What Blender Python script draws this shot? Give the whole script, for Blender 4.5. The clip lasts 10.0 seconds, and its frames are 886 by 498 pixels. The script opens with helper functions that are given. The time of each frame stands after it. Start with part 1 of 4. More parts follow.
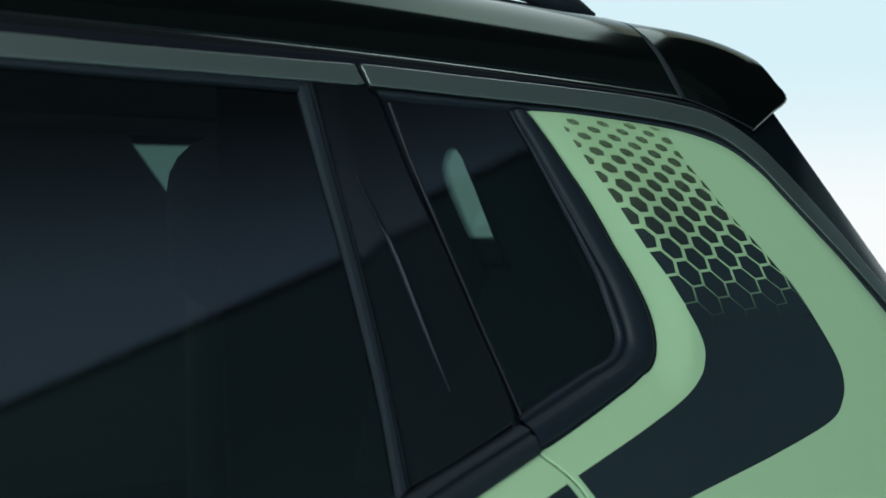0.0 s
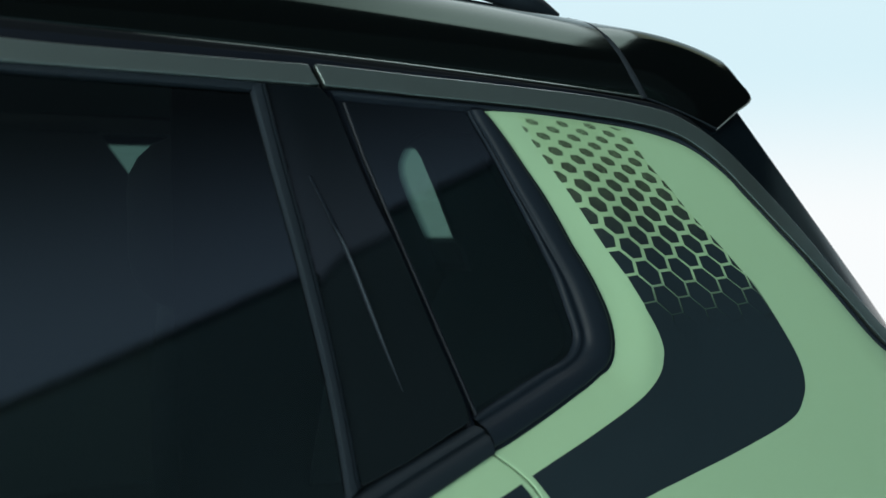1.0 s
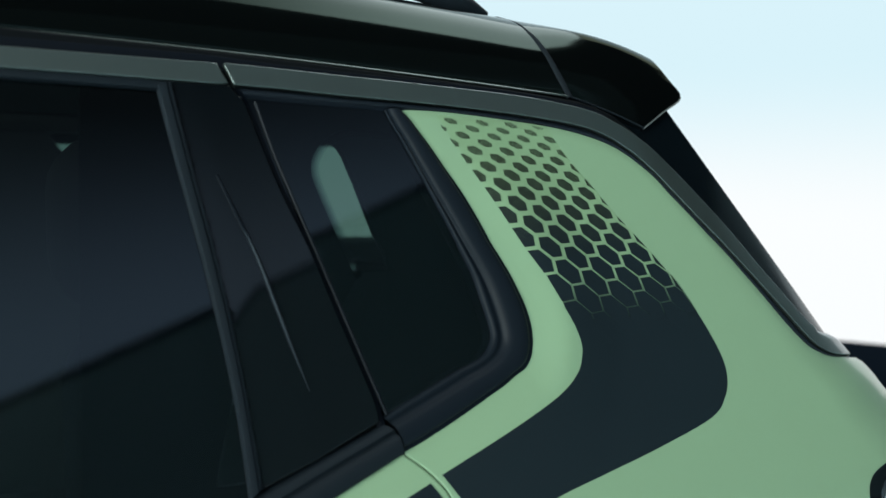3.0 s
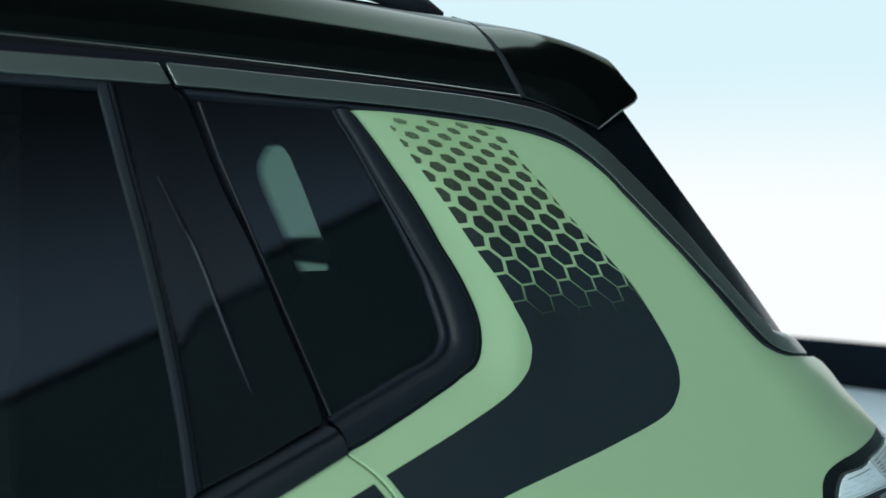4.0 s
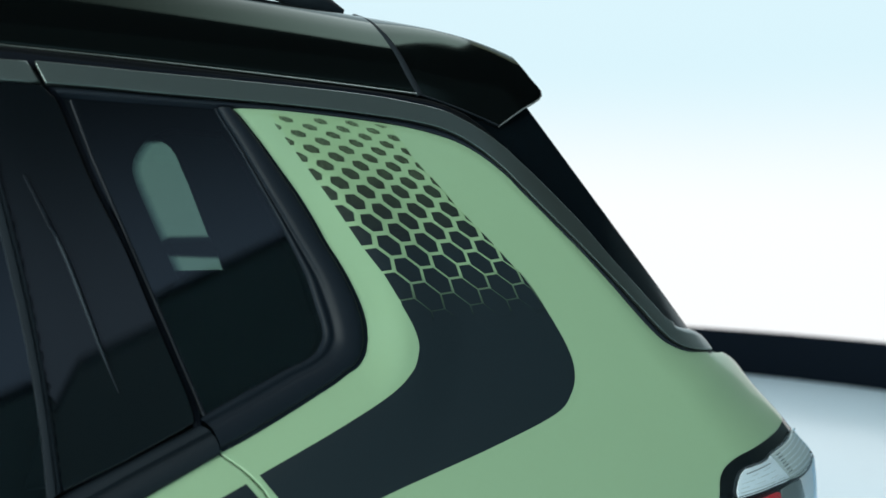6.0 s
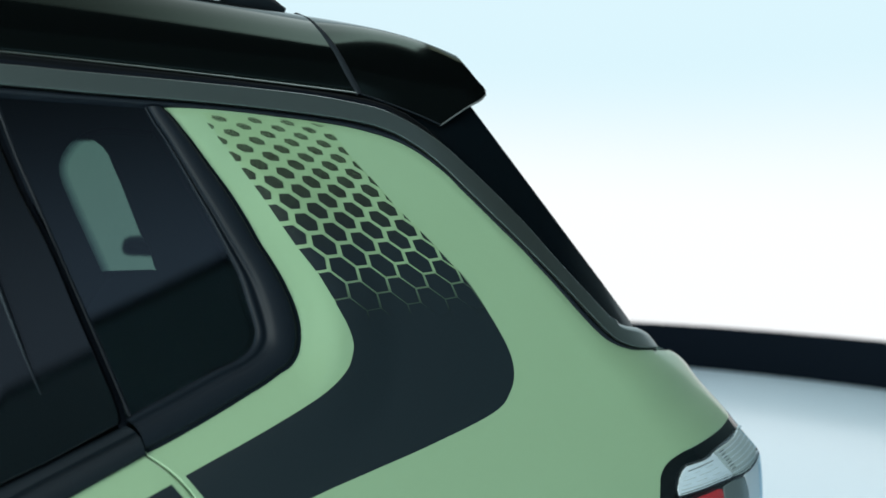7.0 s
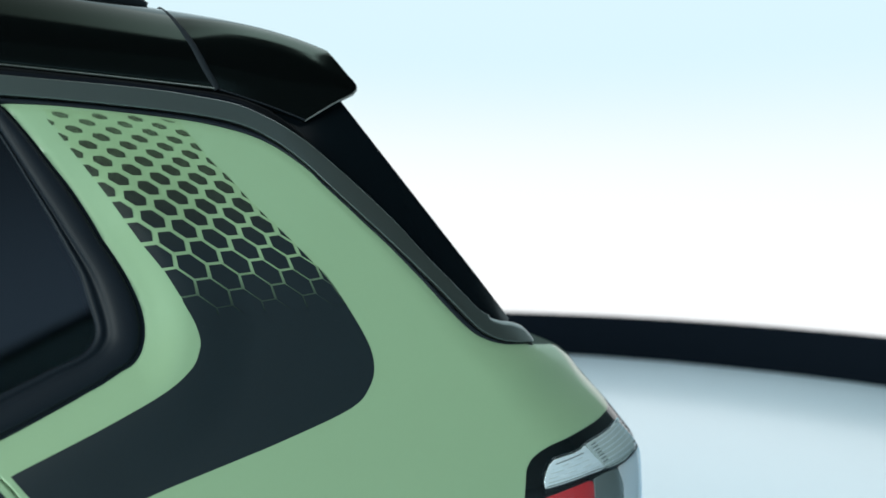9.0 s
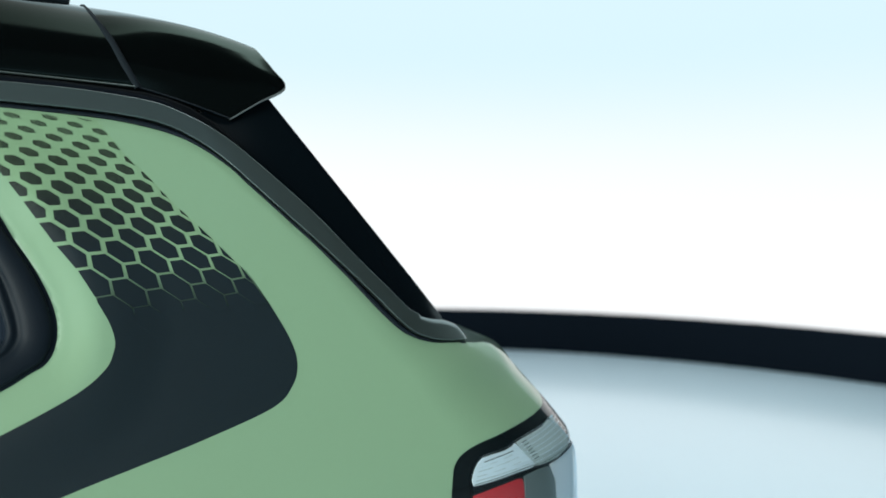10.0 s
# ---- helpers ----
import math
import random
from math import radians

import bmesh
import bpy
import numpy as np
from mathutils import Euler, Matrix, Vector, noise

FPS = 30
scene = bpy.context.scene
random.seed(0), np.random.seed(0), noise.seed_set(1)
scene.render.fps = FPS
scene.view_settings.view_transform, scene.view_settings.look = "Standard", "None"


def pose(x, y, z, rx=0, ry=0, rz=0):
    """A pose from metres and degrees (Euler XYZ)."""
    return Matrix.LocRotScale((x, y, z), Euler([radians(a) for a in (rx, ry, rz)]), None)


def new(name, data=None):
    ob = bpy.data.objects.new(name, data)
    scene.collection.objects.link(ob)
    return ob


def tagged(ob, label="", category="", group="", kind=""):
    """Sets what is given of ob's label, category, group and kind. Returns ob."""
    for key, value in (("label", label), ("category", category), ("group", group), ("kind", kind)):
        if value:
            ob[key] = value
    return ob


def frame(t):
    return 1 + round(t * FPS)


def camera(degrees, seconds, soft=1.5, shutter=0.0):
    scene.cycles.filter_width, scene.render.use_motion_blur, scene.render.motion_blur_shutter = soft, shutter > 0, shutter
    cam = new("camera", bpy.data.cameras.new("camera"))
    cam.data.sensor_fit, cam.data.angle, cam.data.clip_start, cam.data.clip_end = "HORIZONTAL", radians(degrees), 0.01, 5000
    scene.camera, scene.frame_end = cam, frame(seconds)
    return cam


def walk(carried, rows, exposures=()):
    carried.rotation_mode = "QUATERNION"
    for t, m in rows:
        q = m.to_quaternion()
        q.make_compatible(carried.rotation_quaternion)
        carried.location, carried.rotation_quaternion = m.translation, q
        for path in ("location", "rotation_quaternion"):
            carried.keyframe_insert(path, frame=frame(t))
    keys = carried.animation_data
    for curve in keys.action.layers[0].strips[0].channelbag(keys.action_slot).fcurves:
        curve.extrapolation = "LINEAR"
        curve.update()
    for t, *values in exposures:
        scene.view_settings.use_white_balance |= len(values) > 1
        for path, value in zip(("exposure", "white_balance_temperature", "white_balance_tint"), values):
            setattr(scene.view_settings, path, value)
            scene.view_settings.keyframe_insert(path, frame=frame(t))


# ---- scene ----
from mathutils.geometry import delaunay_2d_cdt

# ---------------------------------------------------------------- camera
cam = camera(62.0, 10.0, soft=1.6)
# seconds, eye x y z, yaw, pitch, roll
PATH = [
    (0, 0.0000, 0.0000, 1.3200, -20.000, -3.000, 0.000),
    (0.5, 0.0242, -0.0090, 1.3211, -20.181, -3.008, -0.013),
    (1, 0.0468, -0.0165, 1.3207, -20.382, -3.024, -0.103),
    (1.5, 0.0690, -0.0245, 1.3200, -20.616, -3.052, -0.139),
    (2, 0.0907, -0.0323, 1.3202, -20.841, -3.072, -0.180),
    (2.5, 0.1124, -0.0401, 1.3209, -21.038, -3.120, -0.179),
    (4, 0.1926, -0.0706, 1.3226, -21.824, -3.210, -0.260),
    (4.5, 0.2230, -0.0825, 1.3229, -22.041, -3.253, -0.276),
    (5, 0.2542, -0.0947, 1.3228, -22.294, -3.315, -0.344),
    (5.5, 0.2873, -0.1076, 1.3230, -22.561, -3.386, -0.390),
    (7, 0.3929, -0.1525, 1.3249, -23.505, -3.629, -0.525),
    (7.5, 0.4344, -0.1687, 1.3244, -23.950, -3.717, -0.560),
    (8, 0.4765, -0.1869, 1.3244, -24.271, -3.807, -0.618),
    (8.5, 0.5174, -0.2060, 1.3247, -24.507, -3.931, -0.758),
    (9, 0.5613, -0.2266, 1.3243, -24.954, -4.065, -0.820),
    (9.5, 0.6058, -0.2474, 1.3244, -25.493, -4.185, -0.898),
    (10, 0.6490, -0.2667, 1.3248, -25.947, -4.294, -0.939),
]


def eye_pose(x, y, z, yaw, pitch, roll):
    return pose(x, y, z) @ pose(0, 0, 0, 0, 0, yaw) @ pose(0, 0, 0, 90 + pitch) @ pose(0, 0, 0, 0, 0, roll)


cam.data.dof.use_dof = True
cam.data.dof.focus_distance = 1.075
cam.data.dof.aperture_fstop = 2.2
walk(cam, [(row[0], eye_pose(*row[1:])) for row in PATH], [(0, -0.02), (4, 0.02), (8, 0.06), (10, 0.07)])

# ---------------------------------------------------------------- world and light
world = bpy.data.worlds.new("studio_world")
scene.world = world
world.use_nodes = True
world.node_tree.nodes["Background"].inputs[0].default_value = (0.60, 0.72, 0.80, 1)
world.node_tree.nodes["Background"].inputs[1].default_value = 0.05
scene.view_settings.exposure = 0.0


# ---------------------------------------------------------------- materials
def material(name, color, rough=0.5, metal=0.0, coat=0.0, coat_rough=0.03, spec=0.5, grain=0.0, scale=400.0, bump=0.0, mottle=0.0):
    """A principled surface with two scales of variation: a fine grain in the roughness and bump, a broad mottle in the colour."""
    m = bpy.data.materials.new(name)
    m.use_nodes = True
    nt = m.node_tree
    b = nt.nodes["Principled BSDF"]
    b.inputs["Base Color"].default_value = (*color, 1)
    b.inputs["Roughness"].default_value = rough
    b.inputs["Metallic"].default_value = metal
    b.inputs["Specular IOR Level"].default_value = spec
    b.inputs["Coat Weight"].default_value = coat
    b.inputs["Coat Roughness"].default_value = coat_rough
    tc = nt.nodes.new("ShaderNodeTexCoord")
    if grain or bump:
        n = nt.nodes.new("ShaderNodeTexNoise")
        n.inputs["Scale"].default_value = scale
        n.inputs["Detail"].default_value = 3
        nt.links.new(tc.outputs["Object"], n.inputs["Vector"])
        if grain:
            r = nt.nodes.new("ShaderNodeMapRange")
            r.inputs[3].default_value, r.inputs[4].default_value = max(0, rough - grain), min(1, rough + grain)
            nt.links.new(n.outputs["Fac"], r.inputs[0])
            nt.links.new(r.outputs[0], b.inputs["Roughness"])
        if bump:
            bp = nt.nodes.new("ShaderNodeBump")
            bp.inputs["Strength"].default_value = bump
            bp.inputs["Distance"].default_value = 0.0006
            nt.links.new(n.outputs["Fac"], bp.inputs["Height"])
            nt.links.new(bp.outputs[0], b.inputs["Normal"])
    if mottle:
        n = nt.nodes.new("ShaderNodeTexNoise")
        n.inputs["Scale"].default_value = 7
        n.inputs["Detail"].default_value = 4
        nt.links.new(tc.outputs["Object"], n.inputs["Vector"])
        mx = nt.nodes.new("ShaderNodeMix")
        mx.data_type = "RGBA"
        mx.inputs[6].default_value = (*[c * (1 - mottle) for c in color], 1)
        mx.inputs[7].default_value = (*[min(1, c * (1 + mottle)) for c in color], 1)
        nt.links.new(n.outputs["Fac"], mx.inputs[0])
        nt.links.new(mx.outputs[2], b.inputs["Base Color"])
    return m


def glass_sheet(name, tint, gloss_rough=0.0, ior=1.5):
    """Thin glass: a tinted clear sheet with a Fresnel mirror on top."""
    m = bpy.data.materials.new(name)
    m.use_nodes = True
    nt = m.node_tree
    nt.nodes.clear()
    out = nt.nodes.new("ShaderNodeOutputMaterial")
    mix = nt.nodes.new("ShaderNodeMixShader")
    tr = nt.nodes.new("ShaderNodeBsdfTransparent")
    gl = nt.nodes.new("ShaderNodeBsdfGlossy")
    fr = nt.nodes.new("ShaderNodeFresnel")
    fr.inputs[0].default_value = ior
    tr.inputs[0].default_value = (*tint, 1)
    gl.inputs[0].default_value = (0.82, 0.93, 1.0, 1)
    gl.inputs[1].default_value = gloss_rough
    nt.links.new(fr.outputs[0], mix.inputs[0])
    nt.links.new(tr.outputs[0], mix.inputs[1])
    nt.links.new(gl.outputs[0], mix.inputs[2])
    nt.links.new(mix.outputs[0], out.inputs[0])
    return m


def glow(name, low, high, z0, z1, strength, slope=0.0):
    """A surface that glows by itself, its colour running from low to high between two heights; slope: how fast these
    rise along x.
    """
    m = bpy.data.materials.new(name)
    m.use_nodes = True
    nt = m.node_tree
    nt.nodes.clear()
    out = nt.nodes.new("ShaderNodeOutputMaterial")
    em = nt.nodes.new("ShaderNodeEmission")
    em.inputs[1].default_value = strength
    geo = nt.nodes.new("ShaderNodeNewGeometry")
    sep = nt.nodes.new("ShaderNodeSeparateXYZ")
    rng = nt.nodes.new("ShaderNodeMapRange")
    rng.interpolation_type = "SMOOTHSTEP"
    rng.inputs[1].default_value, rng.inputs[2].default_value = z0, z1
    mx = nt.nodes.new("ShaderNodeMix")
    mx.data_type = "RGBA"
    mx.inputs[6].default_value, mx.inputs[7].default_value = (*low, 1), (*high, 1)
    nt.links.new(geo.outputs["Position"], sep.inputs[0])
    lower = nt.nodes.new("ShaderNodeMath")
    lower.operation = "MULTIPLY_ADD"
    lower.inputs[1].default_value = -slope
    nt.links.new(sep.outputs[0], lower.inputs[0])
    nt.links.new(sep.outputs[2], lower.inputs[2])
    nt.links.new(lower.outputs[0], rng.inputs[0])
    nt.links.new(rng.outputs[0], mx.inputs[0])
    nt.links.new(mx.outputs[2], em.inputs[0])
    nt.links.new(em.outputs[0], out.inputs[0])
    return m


GREEN = material("sage_green_paint", (0.320, 0.487, 0.298), 0.36, metal=0.03, coat=0.7, coat_rough=0.12, spec=0.3, grain=0.03, scale=900, mottle=0.02)
FILM = material("matt_dark_film", (0.006, 0.0145, 0.020), 0.5, spec=0.4, grain=0.06, scale=700, bump=0.05, mottle=0.06)


def printed(name, color, pale, rough, thin, full, least):
    """Film printed in fine dots that grow together: from color, solid under the height full, to pale, with least of the surface covered at the height thin."""
    m = material(name, color, rough, grain=0.06, scale=700, bump=0.05)
    nt = m.node_tree

    def math_node(op, a, b=None, c=None):
        n = nt.nodes.new("ShaderNodeMath")
        n.operation = op
        for k, v in enumerate((a, b, c)):
            if isinstance(v, (int, float)):
                n.inputs[k].default_value = v
            elif v is not None:
                nt.links.new(v, n.inputs[k])
        return n.outputs[0]

    geo = nt.nodes.new("ShaderNodeNewGeometry")
    sep = nt.nodes.new("ShaderNodeSeparateXYZ")
    nt.links.new(geo.outputs["Position"], sep.inputs[0])
    x, z = sep.outputs[0], sep.outputs[2]
    tone = nt.nodes.new("ShaderNodeMapRange")
    tone.inputs[1].default_value, tone.inputs[2].default_value = full, thin - 0.06
    nt.links.new(z, tone.inputs[0])
    mx = nt.nodes.new("ShaderNodeMix")
    mx.data_type = "RGBA"
    mx.inputs[6].default_value, mx.inputs[7].default_value = (*color, 1), (*pale, 1)
    nt.links.new(tone.outputs[0], mx.inputs[0])
    nt.links.new(mx.outputs[2], nt.nodes["Principled BSDF"].inputs["Base Color"])
    turn = 2 * math.pi / 0.0021
    u = math_node("MULTIPLY", math_node("MULTIPLY_ADD", z, 0.45, x), turn)
    v = math_node("MULTIPLY", math_node("MULTIPLY_ADD", x, -0.45, z), turn)
    wave = math_node("MULTIPLY_ADD", math_node("ADD", math_node("SINE", u), math_node("SINE", v)), 0.25, 0.5)
    cover = nt.nodes.new("ShaderNodeMapRange")
    cover.inputs[1].default_value, cover.inputs[2].default_value = full, thin
    cover.inputs[3].default_value, cover.inputs[4].default_value = 1.03, least
    nt.links.new(z, cover.inputs[0])
    edge = math_node("MULTIPLY", math_node("SUBTRACT", cover.outputs[0], wave), 9.0)
    al = math_node("ADD", edge, 0.5)
    al.node.use_clamp = True
    nt.links.new(al, nt.nodes["Principled BSDF"].inputs["Alpha"])
    return m


def faded(name, color, rough, fade):
    """A film whose print thins out to nothing between two heights."""
    m = material(name, color, rough, grain=0.06, scale=700, bump=0.05, mottle=0.05)
    nt = m.node_tree
    geo = nt.nodes.new("ShaderNodeNewGeometry")
    sep = nt.nodes.new("ShaderNodeSeparateXYZ")
    nt.links.new(geo.outputs["Position"], sep.inputs[0])
    al = nt.nodes.new("ShaderNodeMapRange")
    al.inputs[1].default_value, al.inputs[2].default_value = fade
    al.inputs[3].default_value, al.inputs[4].default_value = 1, 0
    nt.links.new(sep.outputs[2], al.inputs[0])
    nt.links.new(al.outputs[0], nt.nodes["Principled BSDF"].inputs["Alpha"])
    return m


FILM_FADE = faded("fading_dark_film", (0.006, 0.0145, 0.020), 0.5, (1.155, 1.227))
HEX = printed("printed_hexagon_film", (0.006, 0.0145, 0.020), (0.020, 0.024, 0.015), 0.5, 1.450, 1.250, 0.46)
GLOSS = material("gloss_black_paint", (0.0025, 0.0042, 0.0055), 0.08, spec=0.65, grain=0.02, scale=40)
CORNER = material("gloss_black_corner", (0.0025, 0.0042, 0.0055), 0.03, spec=0.65, grain=0.01, scale=40)
ROOF = material("black_roof_paint", (0.0020, 0.0028, 0.0030), 0.10, spec=0.50, grain=0.01, scale=300)
ROOF.node_tree.nodes["Principled BSDF"].inputs["Specular Tint"].default_value = (0.72, 1.0, 0.82, 1)
GUTTER = material("black_gutter", (0.003, 0.0045, 0.006), 0.7, spec=0.08, grain=0.05, scale=300)
JOINT = material("grey_rubber_joint", (0.015, 0.020, 0.025), 0.7, spec=0.08, grain=0.05, scale=500)
# Lighter grey that paints the bright line along the spoiler's rear edge.
LIP_GLINT = material("grey_lip_glint", (0.16, 0.175, 0.175), 0.4, grain=0.05, scale=500)
PILLAR = material("black_pillar_cover", (0.0035, 0.0065, 0.009), 0.16, spec=0.12, grain=0.02, scale=300)
SATIN = material("satin_black_plastic", (0.0095, 0.0150, 0.0205), 0.52, spec=0.19, grain=0.08, scale=900, bump=0.12)
CREASE = material("gloss_black_crease", (0.007, 0.010, 0.015), 0.42, spec=0.22, grain=0.02, scale=200)
CREASE.node_tree.nodes["Principled BSDF"].inputs["Specular Tint"].default_value = (0.70, 0.88, 1.0, 1)
MOULDING = material("satin_black_moulding", (0.0072, 0.0120, 0.0180), 0.48, spec=0.17, grain=0.06, scale=900, bump=0.10)
RUBBER = material("black_rubber", (0.004, 0.0065, 0.011), 0.55, spec=0.10, grain=0.1, scale=700, bump=0.2)
SEALING = material("satin_rubber_seal", (0.0065, 0.0105, 0.0165), 0.42, spec=0.30, grain=0.06, scale=700, bump=0.1)
STRIP = material("dark_grey_satin_trim", (0.145, 0.182, 0.172), 0.36, metal=0.8, coat=0.7, coat_rough=0.1, grain=0.04, scale=600, mottle=0.03)
STRIP.node_tree.nodes["Principled BSDF"].inputs["Coat IOR"].default_value = 1.65
TRIM = material("dark_cabin_trim", (0.038, 0.041, 0.046), 0.8, grain=0.1, scale=300, bump=0.3)
DARKTRIM = material("black_cabin_trim", (0.030, 0.033, 0.036), 0.9, spec=0.1, grain=0.05, scale=300, bump=0.3)
PILLAR_TRIM = material("grey_pillar_trim", (0.075, 0.092, 0.098), 0.8, grain=0.1, scale=300, bump=0.3)
FABRIC = material("dark_seat_fabric", (0.036, 0.038, 0.042), 0.9, bump=0.5, scale=500)
FRIT = material("black_glass_border", (0.006, 0.008, 0.010), 0.5)
TINT = glass_sheet("dark_tinted_glass", (0.265, 0.375, 0.345), 0.0, 1.75)
DEEP = glass_sheet("deep_tinted_glass", (0.17, 0.26, 0.245), 0.0, 1.5)
DOTS = glass_sheet("dense_printed_dots", (0.22, 0.25, 0.28), 0.0, 1.0)
DOTS_THIN = glass_sheet("half_printed_dots", (0.46, 0.50, 0.54), 0.0, 1.0)
DOTS_FADE = glass_sheet("thin_printed_dots", (0.74, 0.78, 0.80), 0.0, 1.0)
LAMINATE = glass_sheet("clear_laminate_film", (0.985, 0.985, 0.955), 0.35, 1.03)
CLEAR = glass_sheet("clear_lamp_lens", (0.93, 0.96, 0.97))
CHROME = material("pale_lamp_reflector", (0.74, 0.83, 0.88), 0.35, grain=0.05, scale=200, spec=0.3)
DULL = material("grey_lamp_reflector", (0.50, 0.58, 0.58), 0.35, grain=0.05, scale=200, spec=0.3)
WHITE = material("white_lamp_plastic", (0.86, 0.92, 0.97), 0.3, grain=0.05, scale=200)
RED = material("red_lamp_plastic", (0.62, 0.035, 0.045), 0.2, coat=0.5)
GREYLENS = material("smoky_lamp_plastic", (0.16, 0.20, 0.20), 0.15, coat=0.6)
TYRE = material("tyre_rubber", (0.015, 0.015, 0.016), 0.75, grain=0.1, scale=200, bump=0.3)
ALLOY = material("dark_alloy", (0.08, 0.085, 0.09), 0.3, metal=1.0)

# ---------------------------------------------------------------- geometry helpers
MID = 1.50  # the car's centre plane


def flank(x, z):
    """The near flank of the body: its y for a place along the car and a height."""
    ze = 0.86 + 0.03 * math.log1p(math.exp(min(60, (z - 0.86) / 0.03)))
    u, v = x - 0.6, ze - 1.2
    y = 0.8436 + 0.0382 * u - 0.0299 * u * u + 0.2905 * v - 0.1389 * v * v
    if x < -0.3:
        y += 0.05 * (x + 0.3) ** 2
    s = x + 0.72 * (max(z, 0.875) - 1.06) - 0.0105 * math.exp(-((z - 1.034) / 0.032) ** 2)
    w = min(1, max(0, (1.06 - z) / 0.13))
    w = w * w * (3 - 2 * w)
    return y + (2.0 - 0.5 * w) * max(0, s - 1.08) ** 2 + 12 * max(0, s - 1.280) ** 2


def flank_normal(x, z, h=0.002):
    n = Vector(((flank(x + h, z) - flank(x - h, z)) / (2 * h), -1, (flank(x, z + h) - flank(x, z - h)) / (2 * h)))
    return n.normalized()


def on_flank(x, z, off=0.0, far=False):
    """A point off metres inside the flank (minus: proud of it); far: on the other side of the car."""
    p = Vector((x, flank(x, z), z)) - off * flank_normal(x, z)
    return Vector((p.x, 2 * MID - p.y, p.z)) if far else p


def smooth(points, n=6, closed=False):
    """A Catmull-Rom curve through points (2D or 3D)."""
    pts = [Vector(p) for p in points]
    out = []
    last = len(pts) if closed else len(pts) - 1
    for i in range(last):
        if closed:
            a, b, c, d = (pts[(i + k) % len(pts)] for k in (-1, 0, 1, 2))
        else:
            b, c = pts[i], pts[i + 1]
            a = pts[i - 1] if i else b * 2 - c
            d = pts[i + 2] if i + 2 < len(pts) else c * 2 - b
        for k in range(n):
            t = k / n
            out.append(0.5 * (2 * b + (c - a) * t + (2 * a - 5 * b + 4 * c - d) * t * t + (3 * b - a - 3 * c + d) * t ** 3))
    if not closed:
        out.append(pts[-1].copy())
    return out


def resample(points, step):
    out = [points[0]]
    for p in points[1:]:
        gap = (p - out[-1]).length
        if gap > step * 1.5:
            a = out[-1]
            k = math.ceil(gap / step)
            out += [a.lerp(p, i / k) for i in range(1, k)]
        if gap > 1e-4:
            out.append(p)
    return out


def part(name, bm, mat, parent, label="", flat=False, angle=40):
    me = bpy.data.meshes.new(name)
    bmesh.ops.recalc_face_normals(bm, faces=bm.faces)
    bm.to_mesh(me)
    bm.free()
    me.materials.append(mat)
    if not flat:
        me.shade_smooth()
        me.set_sharp_from_angle(angle=radians(angle))
    ob = new(name, me)
    ob.parent = parent
    if label:
        tagged(ob, label)
    return ob


def slab_data(outline, step):
    """The ring of a 2D outline and the triangles of an even net inside it."""
    ring = resample([Vector(p) for p in outline] + [Vector(outline[0])], step)[:-1]
    area = sum(a.x * b.y - b.x * a.y for a, b in zip(ring, ring[1:] + ring[:1]))
    if area < 0:
        ring.reverse()
    n = len(ring)
    xs, zs = [p.x for p in ring], [p.y for p in ring]
    verts = list(ring)
    gx, gz = min(xs) + step / 2, min(zs) + step / 2
    k = 0
    z = gz
    while z < max(zs):
        x = gx + (step / 2 if k % 2 else 0)
        cross = sorted(a.x + (z - a.y) / (b.y - a.y) * (b.x - a.x) for a, b in zip(ring, ring[1:] + ring[:1]) if (a.y > z) != (b.y > z))
        while x < max(xs):
            inside = sum(c < x for c in cross) % 2
            if inside and min((abs(c - x) for c in cross), default=1) > step * 0.35:
                verts.append(Vector((x, z)))
            x += step
        z += step * 0.87
        k += 1
    v2, _, faces, _, _, _ = delaunay_2d_cdt(verts, [], [list(range(n))], 1, 1e-5)
    return ring, v2, faces


